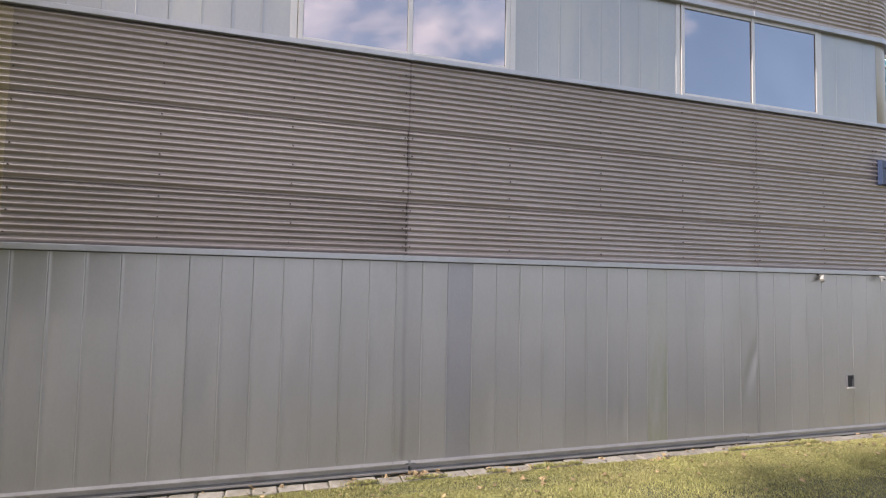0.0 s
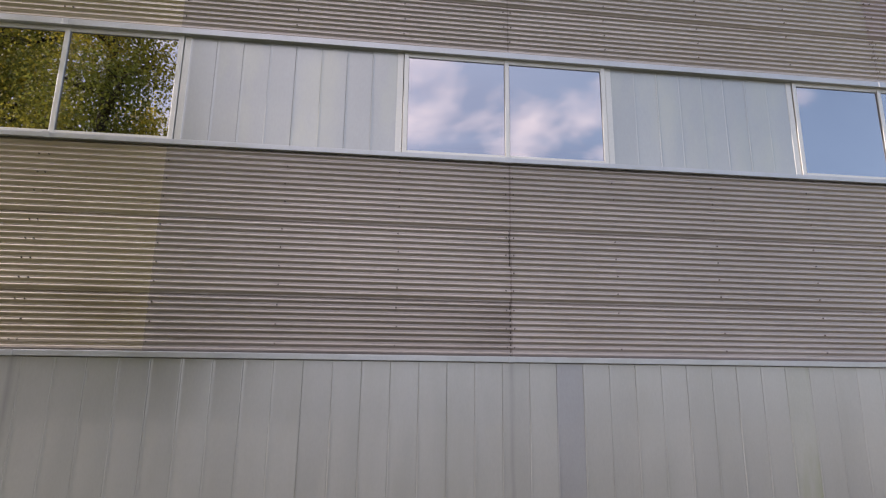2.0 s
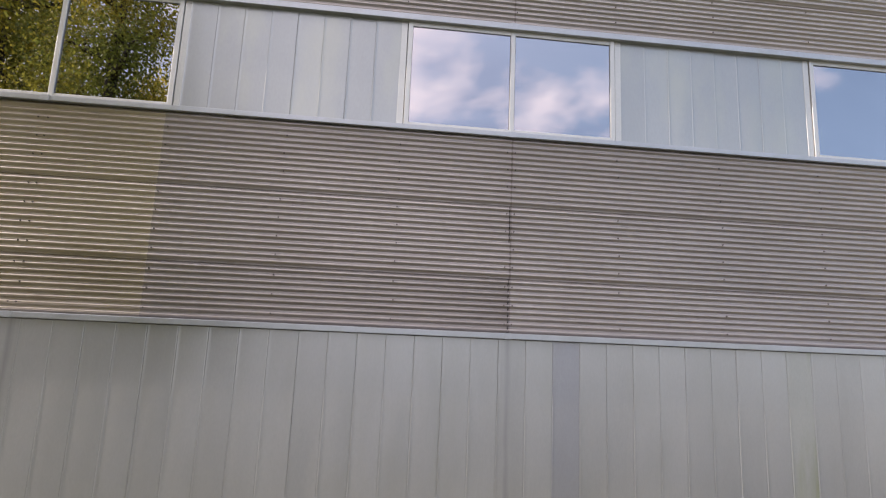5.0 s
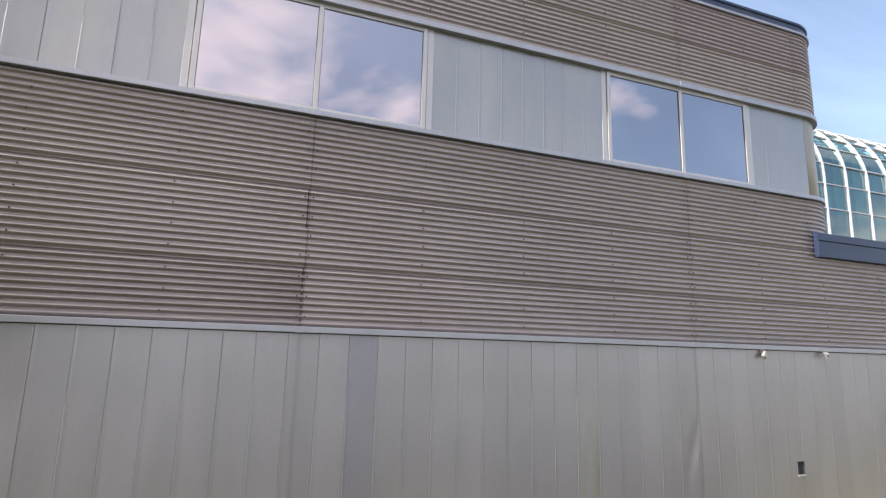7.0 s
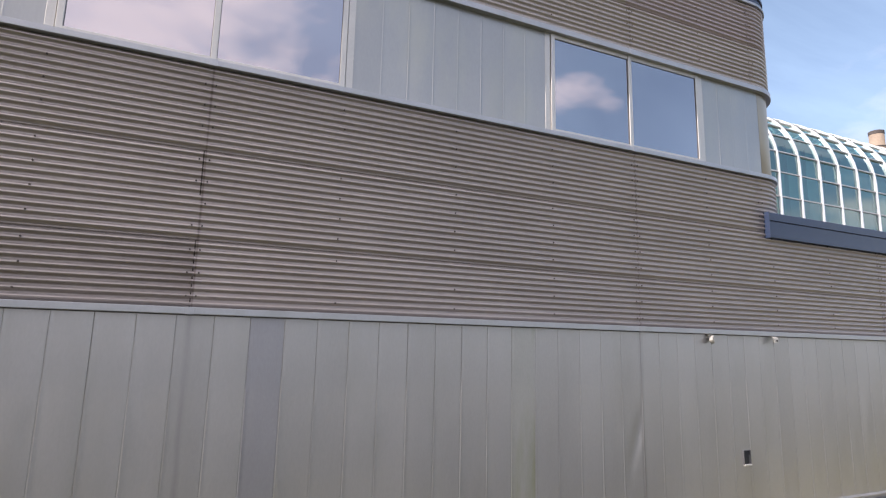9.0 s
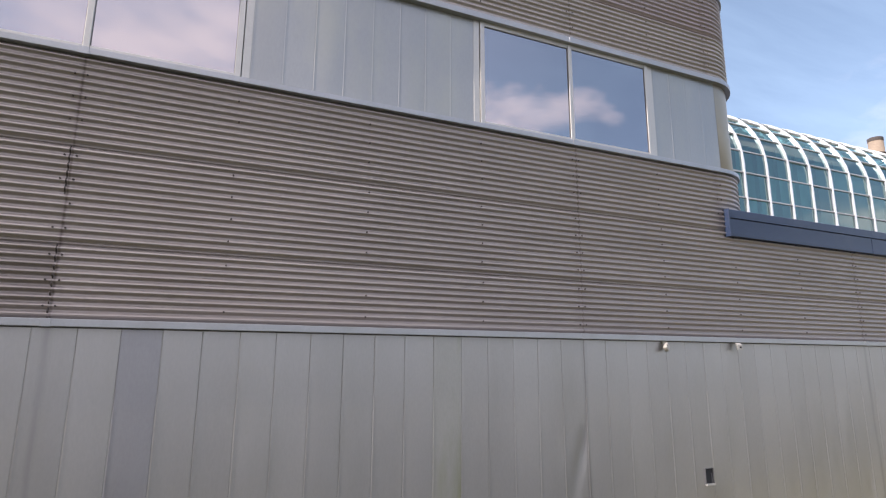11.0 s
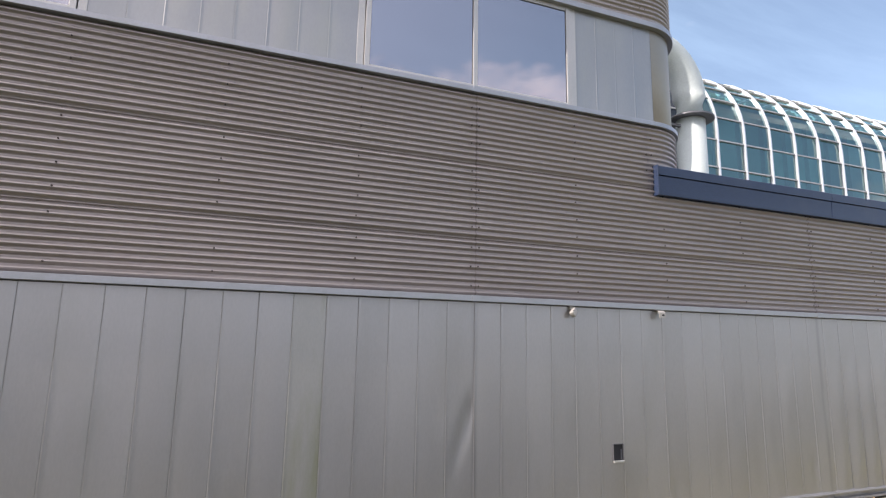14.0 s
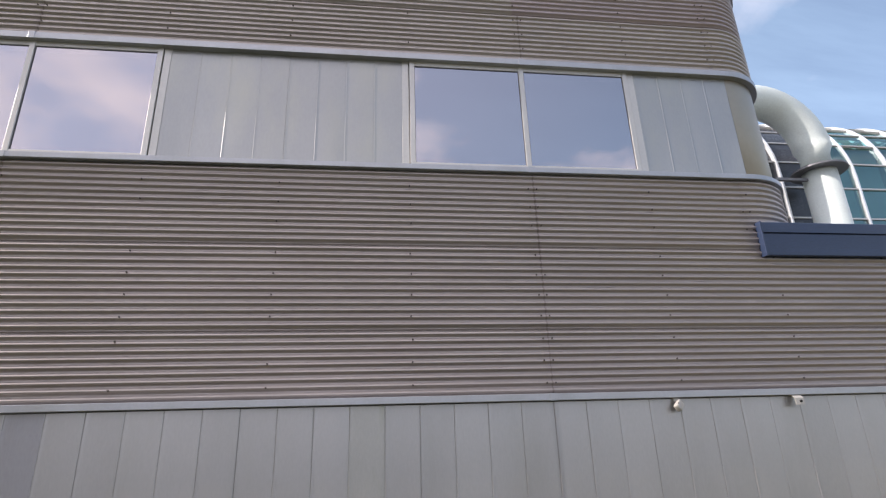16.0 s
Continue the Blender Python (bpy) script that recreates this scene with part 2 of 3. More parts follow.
M_CREAM = mat("cream_plastic", (0.44, 0.415, 0.375), 0.5, 0.0, 0.08, 6, 60, 0.1, stain=(0.45, 0.42, 0.36), stain_amount=0.5, stain_scale=14)
M_FLOOR_IN = mat("vault_interior", (0.36, 0.42, 0.40), 0.9)


# ---- building helpers ----
def part(name, bm, material, parent=None, label="", smooth=False):
    me = bpy.data.meshes.new(name)
    bm.normal_update()
    bm.to_mesh(me)
    bm.free()
    me.materials.append(material)
    if smooth:
        me.polygons.foreach_set("use_smooth", [True] * len(me.polygons))
    ob = new(name, me)
    ob.parent = parent
    if label:
        ob["label"] = label
    return ob


def share(name, me, parent, m=None):
    ob = new(name, me)
    ob.parent = parent
    if m is not None:
        ob.matrix_basis = m
    return ob


def empty(name, x=0, y=0, z=0):
    ob = new(name)
    ob.location = (x, y, z)
    return ob


def box(bm, x0, x1, y0, y1, z0, z1, bevel=0.0):
    made = bmesh.ops.create_cube(bm, size=1.0, matrix=Matrix.LocRotScale(((x0 + x1) / 2, (y0 + y1) / 2, (z0 + z1) / 2), None, (x1 - x0, y1 - y0, z1 - z0)))
    if bevel:
        edges = list({e for v in made["verts"] for e in v.link_edges})
        bmesh.ops.bevel(bm, geom=edges, offset=bevel, segments=2, affect="EDGES", profile=0.5)
    return bm


def boxes(*rows, bevel=0.0):
    bm = bmesh.new()
    for r in rows:
        box(bm, *r, bevel=bevel)
    return bm


def tube(bm, pts, radii, n=12, cap=True):
    """A round bar along pts."""
    rings = []
    for i, p in enumerate(pts):
        a, b = Vector(pts[max(0, i - 1)]), Vector(pts[min(len(pts) - 1, i + 1)])
        q = (b - a).to_track_quat("Z", "Y")
        r = radii[i] if isinstance(radii, (list, tuple)) else radii
        rings.append([bm.verts.new(Vector(p) + q @ Vector((r * math.cos(2 * math.pi * k / n), r * math.sin(2 * math.pi * k / n), 0))) for k in range(n)])
    for u, v in zip(rings, rings[1:]):
        for k in range(n):
            bm.faces.new((u[k], u[(k + 1) % n], v[(k + 1) % n], v[k]))
    if cap:
        bm.faces.new(rings[0][::-1])
        bm.faces.new(rings[-1])
    return bm


# ---- the plan ----
W = 6.11            # face of the cladding
XC, RC = 9.00, 0.68  # where the upper storey starts to turn, and the radius of that turn
BAY, J = 5.012, 1.530  # window bay and one of its centres
PANEL = 0.301
Z_TRIM, Z_SILL, Z_HEAD, Z_EAVE = 2.345, 4.618, 5.955, 7.40


def straight(x0, x1, n=1):
    return [(x0 + (x1 - x0) * i / n, W, 0.0, -1.0) for i in range(n + 1)]


def turn(x0, y1, n=12):
    line = [(x0, W, 0.0, -1.0)] if x0 < XC - 1e-6 else []
    arc = [(XC + RC * math.sin(a), W + RC - RC * math.cos(a), math.sin(a), -math.cos(a)) for a in (math.pi / 2 * i / n for i in range(n + 1))]
    return line + arc + ([(XC + RC, y1, 1.0, 0.0)] if y1 > W + RC else [])


def sweep(bm, path, profile, closed=False, caps=False):
    """Draws a profile of (out, z) along a path of (x, y, nx, ny)."""
    cols = [[bm.verts.new((x + nx * d, y + ny * d, z)) for d, z in profile] for x, y, nx, ny in path]
    m = len(profile)
    for a, b in zip(cols, cols[1:]):
        for i in range(m if closed else m - 1):
            j = (i + 1) % m
            bm.faces.new((a[i], b[i], b[j], a[j]))
    if caps and closed:
        bm.faces.new(cols[0][::-1])
        bm.faces.new(cols[-1])
    return bm


def rect(d0, d1, z0, z1, c=0.004):
    return [(d0, z0), (d1 - c, z0), (d1, z0 + c), (d1, z1 - c), (d1 - c, z1), (d0, z1)]


# ---- ground ----
def lawn_z(x, y):
    k = min(max((5.55 - y) / 11.0, 0.0), 1.0)
    rise = 0.95 * (k - 0.5 * k * k)
    bumpy = 0.018 * noise.noise((x * 0.7, y * 0.7, 0.3)) if y < 5.5 else 0.0
    return rise + bumpy + 0.016


xs = sorted({*(-900, -400, -160, -80, -50, -35, 900, 400, 160, 90, 60, 45), *[-26 + 0.5 * i for i in range(121)]})
ys = sorted({*(-900, -400, -160, -80, -50, -35, 900, 400, 160, 90, 60, 40, 25, 12), *[-24 + 0.5 * i for i in range(61)], 5.75})
bm = bmesh.new()
grid = [[bm.verts.new((x, y, lawn_z(x, y))) for x in xs] for y in ys]
for j in range(len(ys) - 1):
    for i in range(len(xs) - 1):
        bm.faces.new((grid[j][i], grid[j][i + 1], grid[j + 1][i + 1], grid[j + 1][i]))
ground = tagged(part("ground", bm, M_SOIL, smooth=True), "grassy ground sloping gently down to the metal wall", "ground", kind="structure")

# ---- walls ----
wall = tagged(part("wall_south", boxes(
    (-9.0, 46.0, W + 0.05, W + 0.35, -0.3, 3.72),
    (-9.0, XC, W + 0.05, W + 0.35, 3.72, Z_SILL),
    (-9.0, J - BAY - 1.27, W + 0.05, W + 0.35, Z_SILL, Z_HEAD),
    (J - BAY + 1.27, J - 1.27, W + 0.05, W + 0.35, Z_SILL, Z_HEAD),
    (J + 1.27, J + BAY - 1.27, W + 0.05, W + 0.35, Z_SILL, Z_HEAD),
    (J + BAY + 1.27, XC, W + 0.05, W + 0.35, Z_SILL, Z_HEAD),
    (-9.0, XC, W + 0.05, W + 0.35, Z_HEAD, Z_EAVE)), M_WALL),
    "long factory wall clad in grey metal panels and corrugated sheets", "wall", kind="structure")
bm = bmesh.new()
sweep(bm, turn(XC, 24.0), [(-0.05, 3.7), (-0.05, Z_EAVE), (-0.35, Z_EAVE), (-0.35, 3.7)], closed=True, caps=True)
corner_wall = tagged(part("wall_east", bm, M_WALL, smooth=False), "rounded metal-clad corner and side of the upper storey", "wall", kind="structure")
tagged(part("wall_north", boxes((-9.0, 46.0, 24.0, 24.3, -0.3, 3.7), (-9.0, XC + RC, 24.0, 24.3, 3.7, Z_EAVE), (-9.3, -9.0, W + 0.05, 24.3, -0.3, Z_EAVE),
                                                   (46.0, 46.3, W + 0.05, 24.3, -0.3, 3.72)), M_WALL), "plain back wall of the building", "wall", kind="structure")

roof = bmesh.new()
box(roof, -9.0, XC - 0.06, W + 0.06, 24.0, Z_EAVE - 0.02, Z_EAVE + 0.10)
box(roof, XC - 0.06, XC + RC - 0.06, W + RC, 24.0, Z_EAVE - 0.02, Z_EAVE + 0.10)
tagged(part("roof_upper", roof, M_ROOF), "flat felt roof of the upper storey", "roof", kind="structure")
tagged(part("roof_lower", boxes((XC, 46.0, W + 0.06, 24.0, 3.72, 3.86)), M_ROOF), "flat felt roof of the lower wing", "roof", kind="structure")
tagged(part("floor", boxes((-9.0, XC, W + 0.35, 24.0, 3.9, 4.1), (-9.0, XC - 0.3, W + 3.2, W + 3.3, 4.1, Z_EAVE - 0.05)), M_ROOM), "dim floor and partition behind the upper windows", "floor", kind="structure")


def panel_mesh(name, width, z0, z1, pillow, dents, seed, fold=((-0.004, -0.0005, 0.0032), (-0.003, 0.0, 0.0))):
    """A metal tray: folded edges, slightly cushioned, with dents."""
    rng = random.Random(seed)
    us = [0, 0.004, 0.0085, 0.015, 0.040, 0.078, 0.115, 0.15, 0.185, 0.225, 0.262, 0.289, 0.2925, 0.2965, 0.300]
    us = [u * width / 0.300 for u in us]
    n = 22
    lip = rng.uniform(0.6, 1.1)
    bm = bmesh.new()
    rows = []
    waves = [(rng.uniform(-0.0018, 0.0018), rng.uniform(0.5, 2.2), rng.uniform(0, 6)) for _ in range(3)]
    for step in range(n + 1):
        z = z0 + (z1 - z0) * step / n
        row = []
        for i, u in enumerate(us):
            d = fold[0][i] * (lip if i == 2 else 1.0) if i < 3 else fold[1][len(us) - 1 - i] if i > len(us) - 4 else 0.0
            s = math.sin(math.pi * u / width)
            k = min(max((2.0 - z) / 0.9, 0.0), 1.0) if pillow > 0.005 else 1.0
            d += pillow * s * k * k * (3 - 2 * k) + s * sum(a * math.sin(f * z + q) for a, f, q in waves)
            for du, dz, amp, ru, rz in dents:
                d -= 1.4 * amp * math.exp(-((u - du) / ru) ** 2 - ((z - dz) / rz) ** 2) * min(1.0, 2.5 * s)
            row.append(bm.verts.new((u, -d, z)))
        rows.append(row)
    for a, b in zip(rows, rows[1:]):
        for i in range(len(us) - 1):
            bm.faces.new((a[i], a[i + 1], b[i + 1], b[i]))
    me = bpy.data.meshes.new(name)
    bm.normal_update()
    bm.to_mesh(me)
    bm.free()
    me.polygons.foreach_set("use_smooth", [True] * len(me.polygons))
    return me


LOW = (0.135, Z_TRIM - 0.008)
plain = [panel_mesh("panel", PANEL, *LOW, 0.0012, (), s) for s in range(5)]
DENTS = {
    1: ((0.13, 1.10, 0.007, 0.025, 0.05),),
    12: ((0.20, 0.95, 0.004, 0.09, 0.40),),
    15: ((0.25, 1.40, 0.008, 0.03, 0.05), (0.12, 0.75, 0.003, 0.10, 0.25)),
    19: ((0.05, 0.26, 0.012, 0.08, 0.07), (0.22, 0.20, 0.007, 0.07, 0.06)),
    22: ((0.20, 0.60, 0.005, 0.10, 0.30),),
    28: ((0.25, 0.50, 0.012, 0.05, 0.09), (0.27, 1.34, 0.005, 0.02, 0.03), (0.10, 0.62, 0.003, 0.08, 0.2)),
    34: ((0.20, 1.25, 0.004, 0.06, 0.20),),
    35: tuple((0.27 - 0.035 * i, 1.27 - 0.10 * i, 0.013 - 0.0015 * i, 0.045, 0.09) for i in range(6)),
    44: ((0.10, 0.35, 0.010, 0.10, 0.12),),
    51: ((0.25, 0.43, 0.012, 0.05, 0.10),)}
dented = {k: panel_mesh("panel", PANEL, *LOW, 0.0012, d, 20 + k) for k, d in DENTS.items()}
swollen = [panel_mesh("panel", PANEL, *LOW, 0.012 + 0.003 * s, ((0.1, 0.6 + 0.3 * s, 0.006, 0.08, 0.3),), 40 + s) for s in range(4)]
mild = [panel_mesh("panel", PANEL, *LOW, 0.0055 + 0.001 * s, ((0.2, 0.5 + 0.25 * s, 0.005, 0.08, 0.25),), 50 + s) for s in range(4)]
for me in plain + list(dented.values()) + swollen + mild:
    me.materials.append(M_PANEL)
rng = random.Random(4)
first = 1.735 - 20 * PANEL
for k in range(95):
    x = first + k * PANEL
    if k in dented:
        me = dented[k]
    elif 9.4 < x <= 11.5:
        me = mild[rng.randrange(4)]
    elif x > 11.5:
        me = swollen[rng.randrange(4)]
    else:
        me = plain[rng.randrange(5)]
    if k in (21, 30):
        me = me.copy()
        me.materials.clear()
        me.materials.append(M_PANEL_DARK if k == 21 else M_PANEL_MOSS)
    ob = share("panel", me, wall, pose(x, W, 0, rng.uniform(-0.03, 0.03), 0, rng.uniform(-0.16, 0.16)))
    if k == 21:
        ob["label"] = "darker blue-grey metal panel"
    if k == 30:
        ob["label"] = "metal panel with a green algae stain"


def band(x0, x1, n, seed):
    width = (x1 - x0) / n
    mes = [panel_mesh("band_panel", width, Z_SILL + 0.045, Z_HEAD + 0.03, 0.0015, (), seed + i, ((-0.0008, 0.0006, 0.0034), (-0.0005, 0.0, 0.0))) for i in range(3)]
    for me in mes:
        me.materials.append(M_BAND)
    for i in range(n):
        share("band_panel", mes[i % 3], wall, pose(x0 + i * width, W + 0.012, 0, rng.uniform(-0.025, 0.025), 0, rng.uniform(-0.05, 0.05)))


band(J - BAY - 1.187 - 6 * 0.298, J - BAY - 1.187, 6, 60)
band(J - BAY + 1.32, J - 1.32, 8, 63)
band(J + 1.32, J + BAY - 1.32, 8, 66)
band(J + BAY + 1.32, XC, 4, 69)
bm = bmesh.new()
sweep(bm, [p for p in turn(XC, 24.0)], [(-0.026, Z_SILL + 0.03), (-0.012, Z_SILL + 0.045), (-0.012, Z_HEAD + 0.03)])
part("band_panel", bm, M_BAND_REFLECT, corner_wall, "curved metal corner panel", True)

# ---- corrugated sheets ----
WAVE, DEEP = 0.0672, 0.0122


def sheet(path, z0, z1, out, material, parent, label=""):
    n = max(2, round((z1 - z0) / WAVE))
    p = (z1 - z0) / n
    prof = [(out - 0.022, z0 - 0.026), (out - 0.020, z0 - 0.020), (out - 0.007, z0 - 0.014), (out - 0.002, z0 - 0.011), (out - 0.009, z0 - 0.008), (out - 0.018, z0 - 0.004)]
    for i in range(n * 8 + 1):
        a = 2 * math.pi * i / 8
        s = -math.cos(a)
        prof.append((out + DEEP * s, z0 + p * i / 8))
    prof.append((out - 0.018, z1 + 0.003))
    return part("corrugated_sheet", sweep(bmesh.new(), path, prof), material, parent, label, True)


ROWS_LOW = ((Z_TRIM + 0.062, 2.991), (3.014, 3.811), (3.834, Z_SILL - 0.003))
ROWS_UP = ((Z_HEAD + 0.07, 6.682), (6.704, Z_EAVE - 0.02))
joints = [J - 2 * BAY, -2.225, J, J + BAY, J + 2 * BAY, J + 3 * BAY, J + 4 * BAY, J + 5 * BAY, J + 6 * BAY]
for r, (z0, z1) in enumerate(ROWS_LOW + ROWS_UP):
    upper = r >= 2
    for c, (x0, x1) in enumerate(zip(joints, joints[1:])):
        out = 0.012 + 0.003 * (c % 2) + 0.0015 * (r % 2)
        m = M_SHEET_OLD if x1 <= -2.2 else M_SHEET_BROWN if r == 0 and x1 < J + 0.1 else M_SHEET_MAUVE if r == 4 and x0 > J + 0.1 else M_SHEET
        lab = "tarnished brownish corrugated sheet" if m is M_SHEET_OLD else "darker mauve-grey corrugated sheet" if m is M_SHEET_MAUVE else ""
        if upper and x1 > XC:
            if x0 < XC:
                sheet(straight(x0 - 0.04, XC - 0.10, 3), z0, z1, out, m, wall, lab)
                sheet(turn(XC - 0.14, 24.0), z0, z1, out + 0.004, m, corner_wall, "corrugated sheet bent round the corner")
            continue
        sheet(straight(x0 - 0.04, x1, 4), z0, z1, out, m, wall, lab)

# open, rusted sheet edges at one joint
for z0, z1 in ((ROWS_LOW[0][0] + 0.02, ROWS_LOW[0][1]), (ROWS_LOW[1][0] + 0.40, ROWS_LOW[1][1])):
    sheet(straight(J - 0.007, J + 0.004), z0, z1, 0.020, M_RUST, wall, "dark rusted edge of a corrugated sheet")

# screws in the corrugated sheets, every third wave
bm = bmesh.new()
cols = [(J + 1.253 * i, i % 4 == 0) for i in range(-4, 17)] + [(XC - 0.14, True)]
for x, double in cols:
    for r, (z0, z1) in enumerate(ROWS_LOW + ROWS_UP):
        if r >= 2 and x > XC - 0.05 or r < 2 and abs(x - XC + 0.14) < 0.01:
            continue
        n = int((z1 - z0) / (3 * WAVE) + 0.4)
        for i in range(n + 1):
            z = z1 - (0.175 if r in (2, 4) else 0.085) - i * 3 * WAVE
            if z < z0 + 0.02:
                continue
            for dx in ((-0.04, 0.045) if double else (0.0,)):
                xx = x + dx + rng.uniform(-0.008, 0.008)
                if rng.random() < 0.06:
                    continue
                bmesh.ops.create_cone(bm, cap_ends=True, segments=6, radius1=0.009, radius2=0.007, depth=0.012,
                                      matrix=Matrix.Translation((xx, W - 0.030, z)) @ Matrix.Rotation(math.pi / 2, 4, "X"))
tagged(part("screws", bm, M_RUST, wall, "dark hexagonal cladding screws"), kind="stuff")

# ---- trims ----


def trim(name, path, profile, parent, material=M_TRIM, label="", closed=True):
    return part(name, sweep(bmesh.new(), path, profile, closed=closed, caps=True), material, parent, label)


for a, b in zip(joints[:1] + [J - BAY] + joints[2:], [J - BAY] + joints[2:]):
    trim("trim", straight(a + 0.003, b - 0.003), rect(-0.02, 0.055, Z_TRIM, Z_TRIM + 0.060), wall)
    if b <= J + BAY + 0.1:
        trim("sill_trim", straight(a + 0.003, b - 0.003), rect(-0.04, 0.058, Z_SILL, Z_SILL + 0.058), wall)
        trim("head_trim", straight(a + 0.003, b - 0.003), rect(-0.04, 0.056, Z_HEAD, Z_HEAD + 0.075), wall)
for x in [J - BAY] + joints[2:7]:
    part("trim_joint", boxes((x - 0.035, x + 0.035, W - 0.059, W, Z_TRIM - 0.002, Z_TRIM + 0.062), bevel=0.002), M_TRIM, wall)
    if x < XC:
        part("trim_joint", boxes((x - 0.04, x + 0.04, W - 0.062, W, Z_SILL - 0.003, Z_SILL + 0.062), bevel=0.002), M_TRIM, wall)
        part("trim_joint", boxes((x - 0.03, x + 0.03, W - 0.060, W, Z_HEAD - 0.002, Z_HEAD + 0.078), bevel=0.002), M_TRIM, wall)
trim("sill_trim", turn(J + BAY + 0.003, 24.0), rect(-0.04, 0.058, Z_SILL, Z_SILL + 0.058), corner_wall)
trim("head_trim", turn(J + BAY + 0.003, 24.0), rect(-0.04, 0.056, Z_HEAD, Z_HEAD + 0.075), corner_wall)
# eaves
trim("eave_trim", [(-9.0, W, 0, -1)] + turn(XC - 0.01, 24.0), rect(-0.02, 0.055, Z_EAVE - 0.03, Z_EAVE + 0.012), corner_wall)
trim("eave_fascia", [(-9.0, W, 0, -1)] + turn(XC - 0.01, 24.0), [(-0.10, Z_EAVE + 0.014), (0.020, Z_EAVE + 0.014), (0.020, Z_EAVE + 0.125), (0.040, Z_EAVE + 0.130),
     (0.042, Z_EAVE + 0.165), (0.0, Z_EAVE + 0.172), (-0.10, Z_EAVE + 0.172)], corner_wall, M_NAVY, "navy blue coated roof edge")

# base rail in lengths
for a, b in ((-4.35, J + 0.085), (J + 0.115, 6.33), (6.34, 11.6), (11.61, 17.0), (17.01, 24.0)):
    dz = rng.uniform(-0.008, 0.008)
    trim("base_rail", straight(a, b), [(-0.03, 0.040 + dz), (0.030, 0.040 + dz), (0.066, 0.046 + dz), (0.066, 0.060 + dz), (0.012, 0.068 + dz), (0.002, 0.074 + dz), (0.002, 0.112 + dz),
                                       (0.050, 0.120 + dz), (0.050, 0.134 + dz), (0.0, 0.150 + dz), (-0.03, 0.150 + dz)], wall, M_RAIL, "galvanised base rail")
part("rail_bracket", boxes((J + 0.04, J + 0.16, W - 0.050, W - 0.043, 0.116, 0.150), bevel=0.003), M_TRIM, wall, "bent bright metal joint of the base rail")
trim("plinth_strip", straight(-4.35, 24.0), rect(-0.03, 0.004, -0.2, 0.05), wall, M_PLINTH, "dark gap below the base rail")

# ---- windows ----


def window(name, cx, label, left=1.187):
    hw, z0, z1 = 1.187, 4.722, 5.905
    o = tagged(empty(name, cx, W, z0), label, "window", "upper windows", "structure")
    y0 = 0.005
    for sx, inner in ((-1, left), (1, hw)):
        a, b = sorted((sx * inner, sx * (inner + 0.055)))
        part("window_jamb", boxes((a, b, y0 - 0.012, 0.10, -0.06, z1 - z0 + 0.05), bevel=0.004), M_FRAME, o)
        a, b = sorted((sx * (inner + 0.062), sx * (inner + 0.135)))
        part("side_flashing", boxes((a, b, y0 + 0.002, 0.10, -0.06, z1 - z0 + 0.05), bevel=0.004), M_FRAME, o)
    part("window_mullion", boxes((-0.027, 0.027, y0 - 0.014, 0.10, -0.06, z1 - z0 + 0.05), bevel=0.005), M_FRAME, o)
    part("window_sill", boxes((-left, -0.0275, y0 - 0.012, 0.10, -0.06, 0.0), (0.0275, hw, y0 - 0.012, 0.10, -0.06, 0.0), bevel=0.004), M_FRAME, o)
    part("window_head", boxes((-left, -0.0275, y0 - 0.006, 0.10, z1 - z0, z1 - z0 + 0.06), (0.0275, hw, y0 - 0.006, 0.10, z1 - z0, z1 - z0 + 0.06), bevel=0.004), M_FRAME, o)
    for sx, inner in ((-1, left), (1, hw)):
        a, b = sorted((sx * 0.030, sx * (inner - 0.004)))
        g = boxes((a, b, 0.0, 0.02, 0.0, z1 - z0))
        p = part("pane", g, M_PANE, o, "reflecting window glass")
        p.matrix_basis = pose(0, 0.012, 0, rng.uniform(-0.12, 0.12), 0, rng.uniform(-0.12, 0.12))
        p.visible_shadow = False
        a, b = sorted((sx * 0.028, sx * inner))
        part("gasket", boxes((a, a + 0.004, -0.008, 0.001, 0, z1 - z0), (b - 0.004, b, -0.008, 0.001, 0, z1 - z0),
                             (a + 0.004, b - 0.004, -0.008, 0.001, z1 - z0 - 0.006, z1 - z0)), M_GASKET, p, "dark rubber gasket")
    return o


window("window_1", J - BAY + 0.015, "two-pane aluminium window reflecting autumn trees", 1.065)
window("window_2", J, "two-pane aluminium window reflecting cloudy sky")
window("window_3", J + BAY, "two-pane aluminium window reflecting cloudy sky")

# ---- steel door at the end of the wall ----
door = tagged(empty("door_1", -4.94, W, 0), "closed grey-brown steel door in the metal wall", "door", kind="structure")
door_leaf = part("door_leaf", boxes((-0.556, 0.556, -0.012, 0.04, 0.06, 2.261), bevel=0.005), M_DOOR, door)
part("door_jamb", boxes((0.56, 0.625, -0.03, 0.06, -0.02, 2.33), bevel=0.006), M_DOOR, door)
part("door_jamb", boxes((-0.625, -0.56, -0.03, 0.06, -0.02, 2.33), bevel=0.006), M_DOOR, door)
part("door_head", boxes((-0.558, 0.558, -0.028, 0.06, 2.265, 2.33), bevel=0.006), M_DOOR, door)
part("door_edge", tube(bmesh.new(), [(0.634, -0.022, 0.0), (0.634, -0.022, 2.33)], 0.006, 8), M_DOOR, door, "folded metal door edge", True)
part("door_closer", boxes((-0.50, -0.44, -0.07, -0.012, 2.03, 2.17), bevel=0.008), M_FRAME, door_leaf, "small metal door bracket")
part("door_handle", tube(bmesh.new(), [(-0.47, -0.012, 1.05), (-0.47, -0.07, 1.05), (-0.35, -0.07, 1.05)], 0.011, 8), M_FRAME, door_leaf)

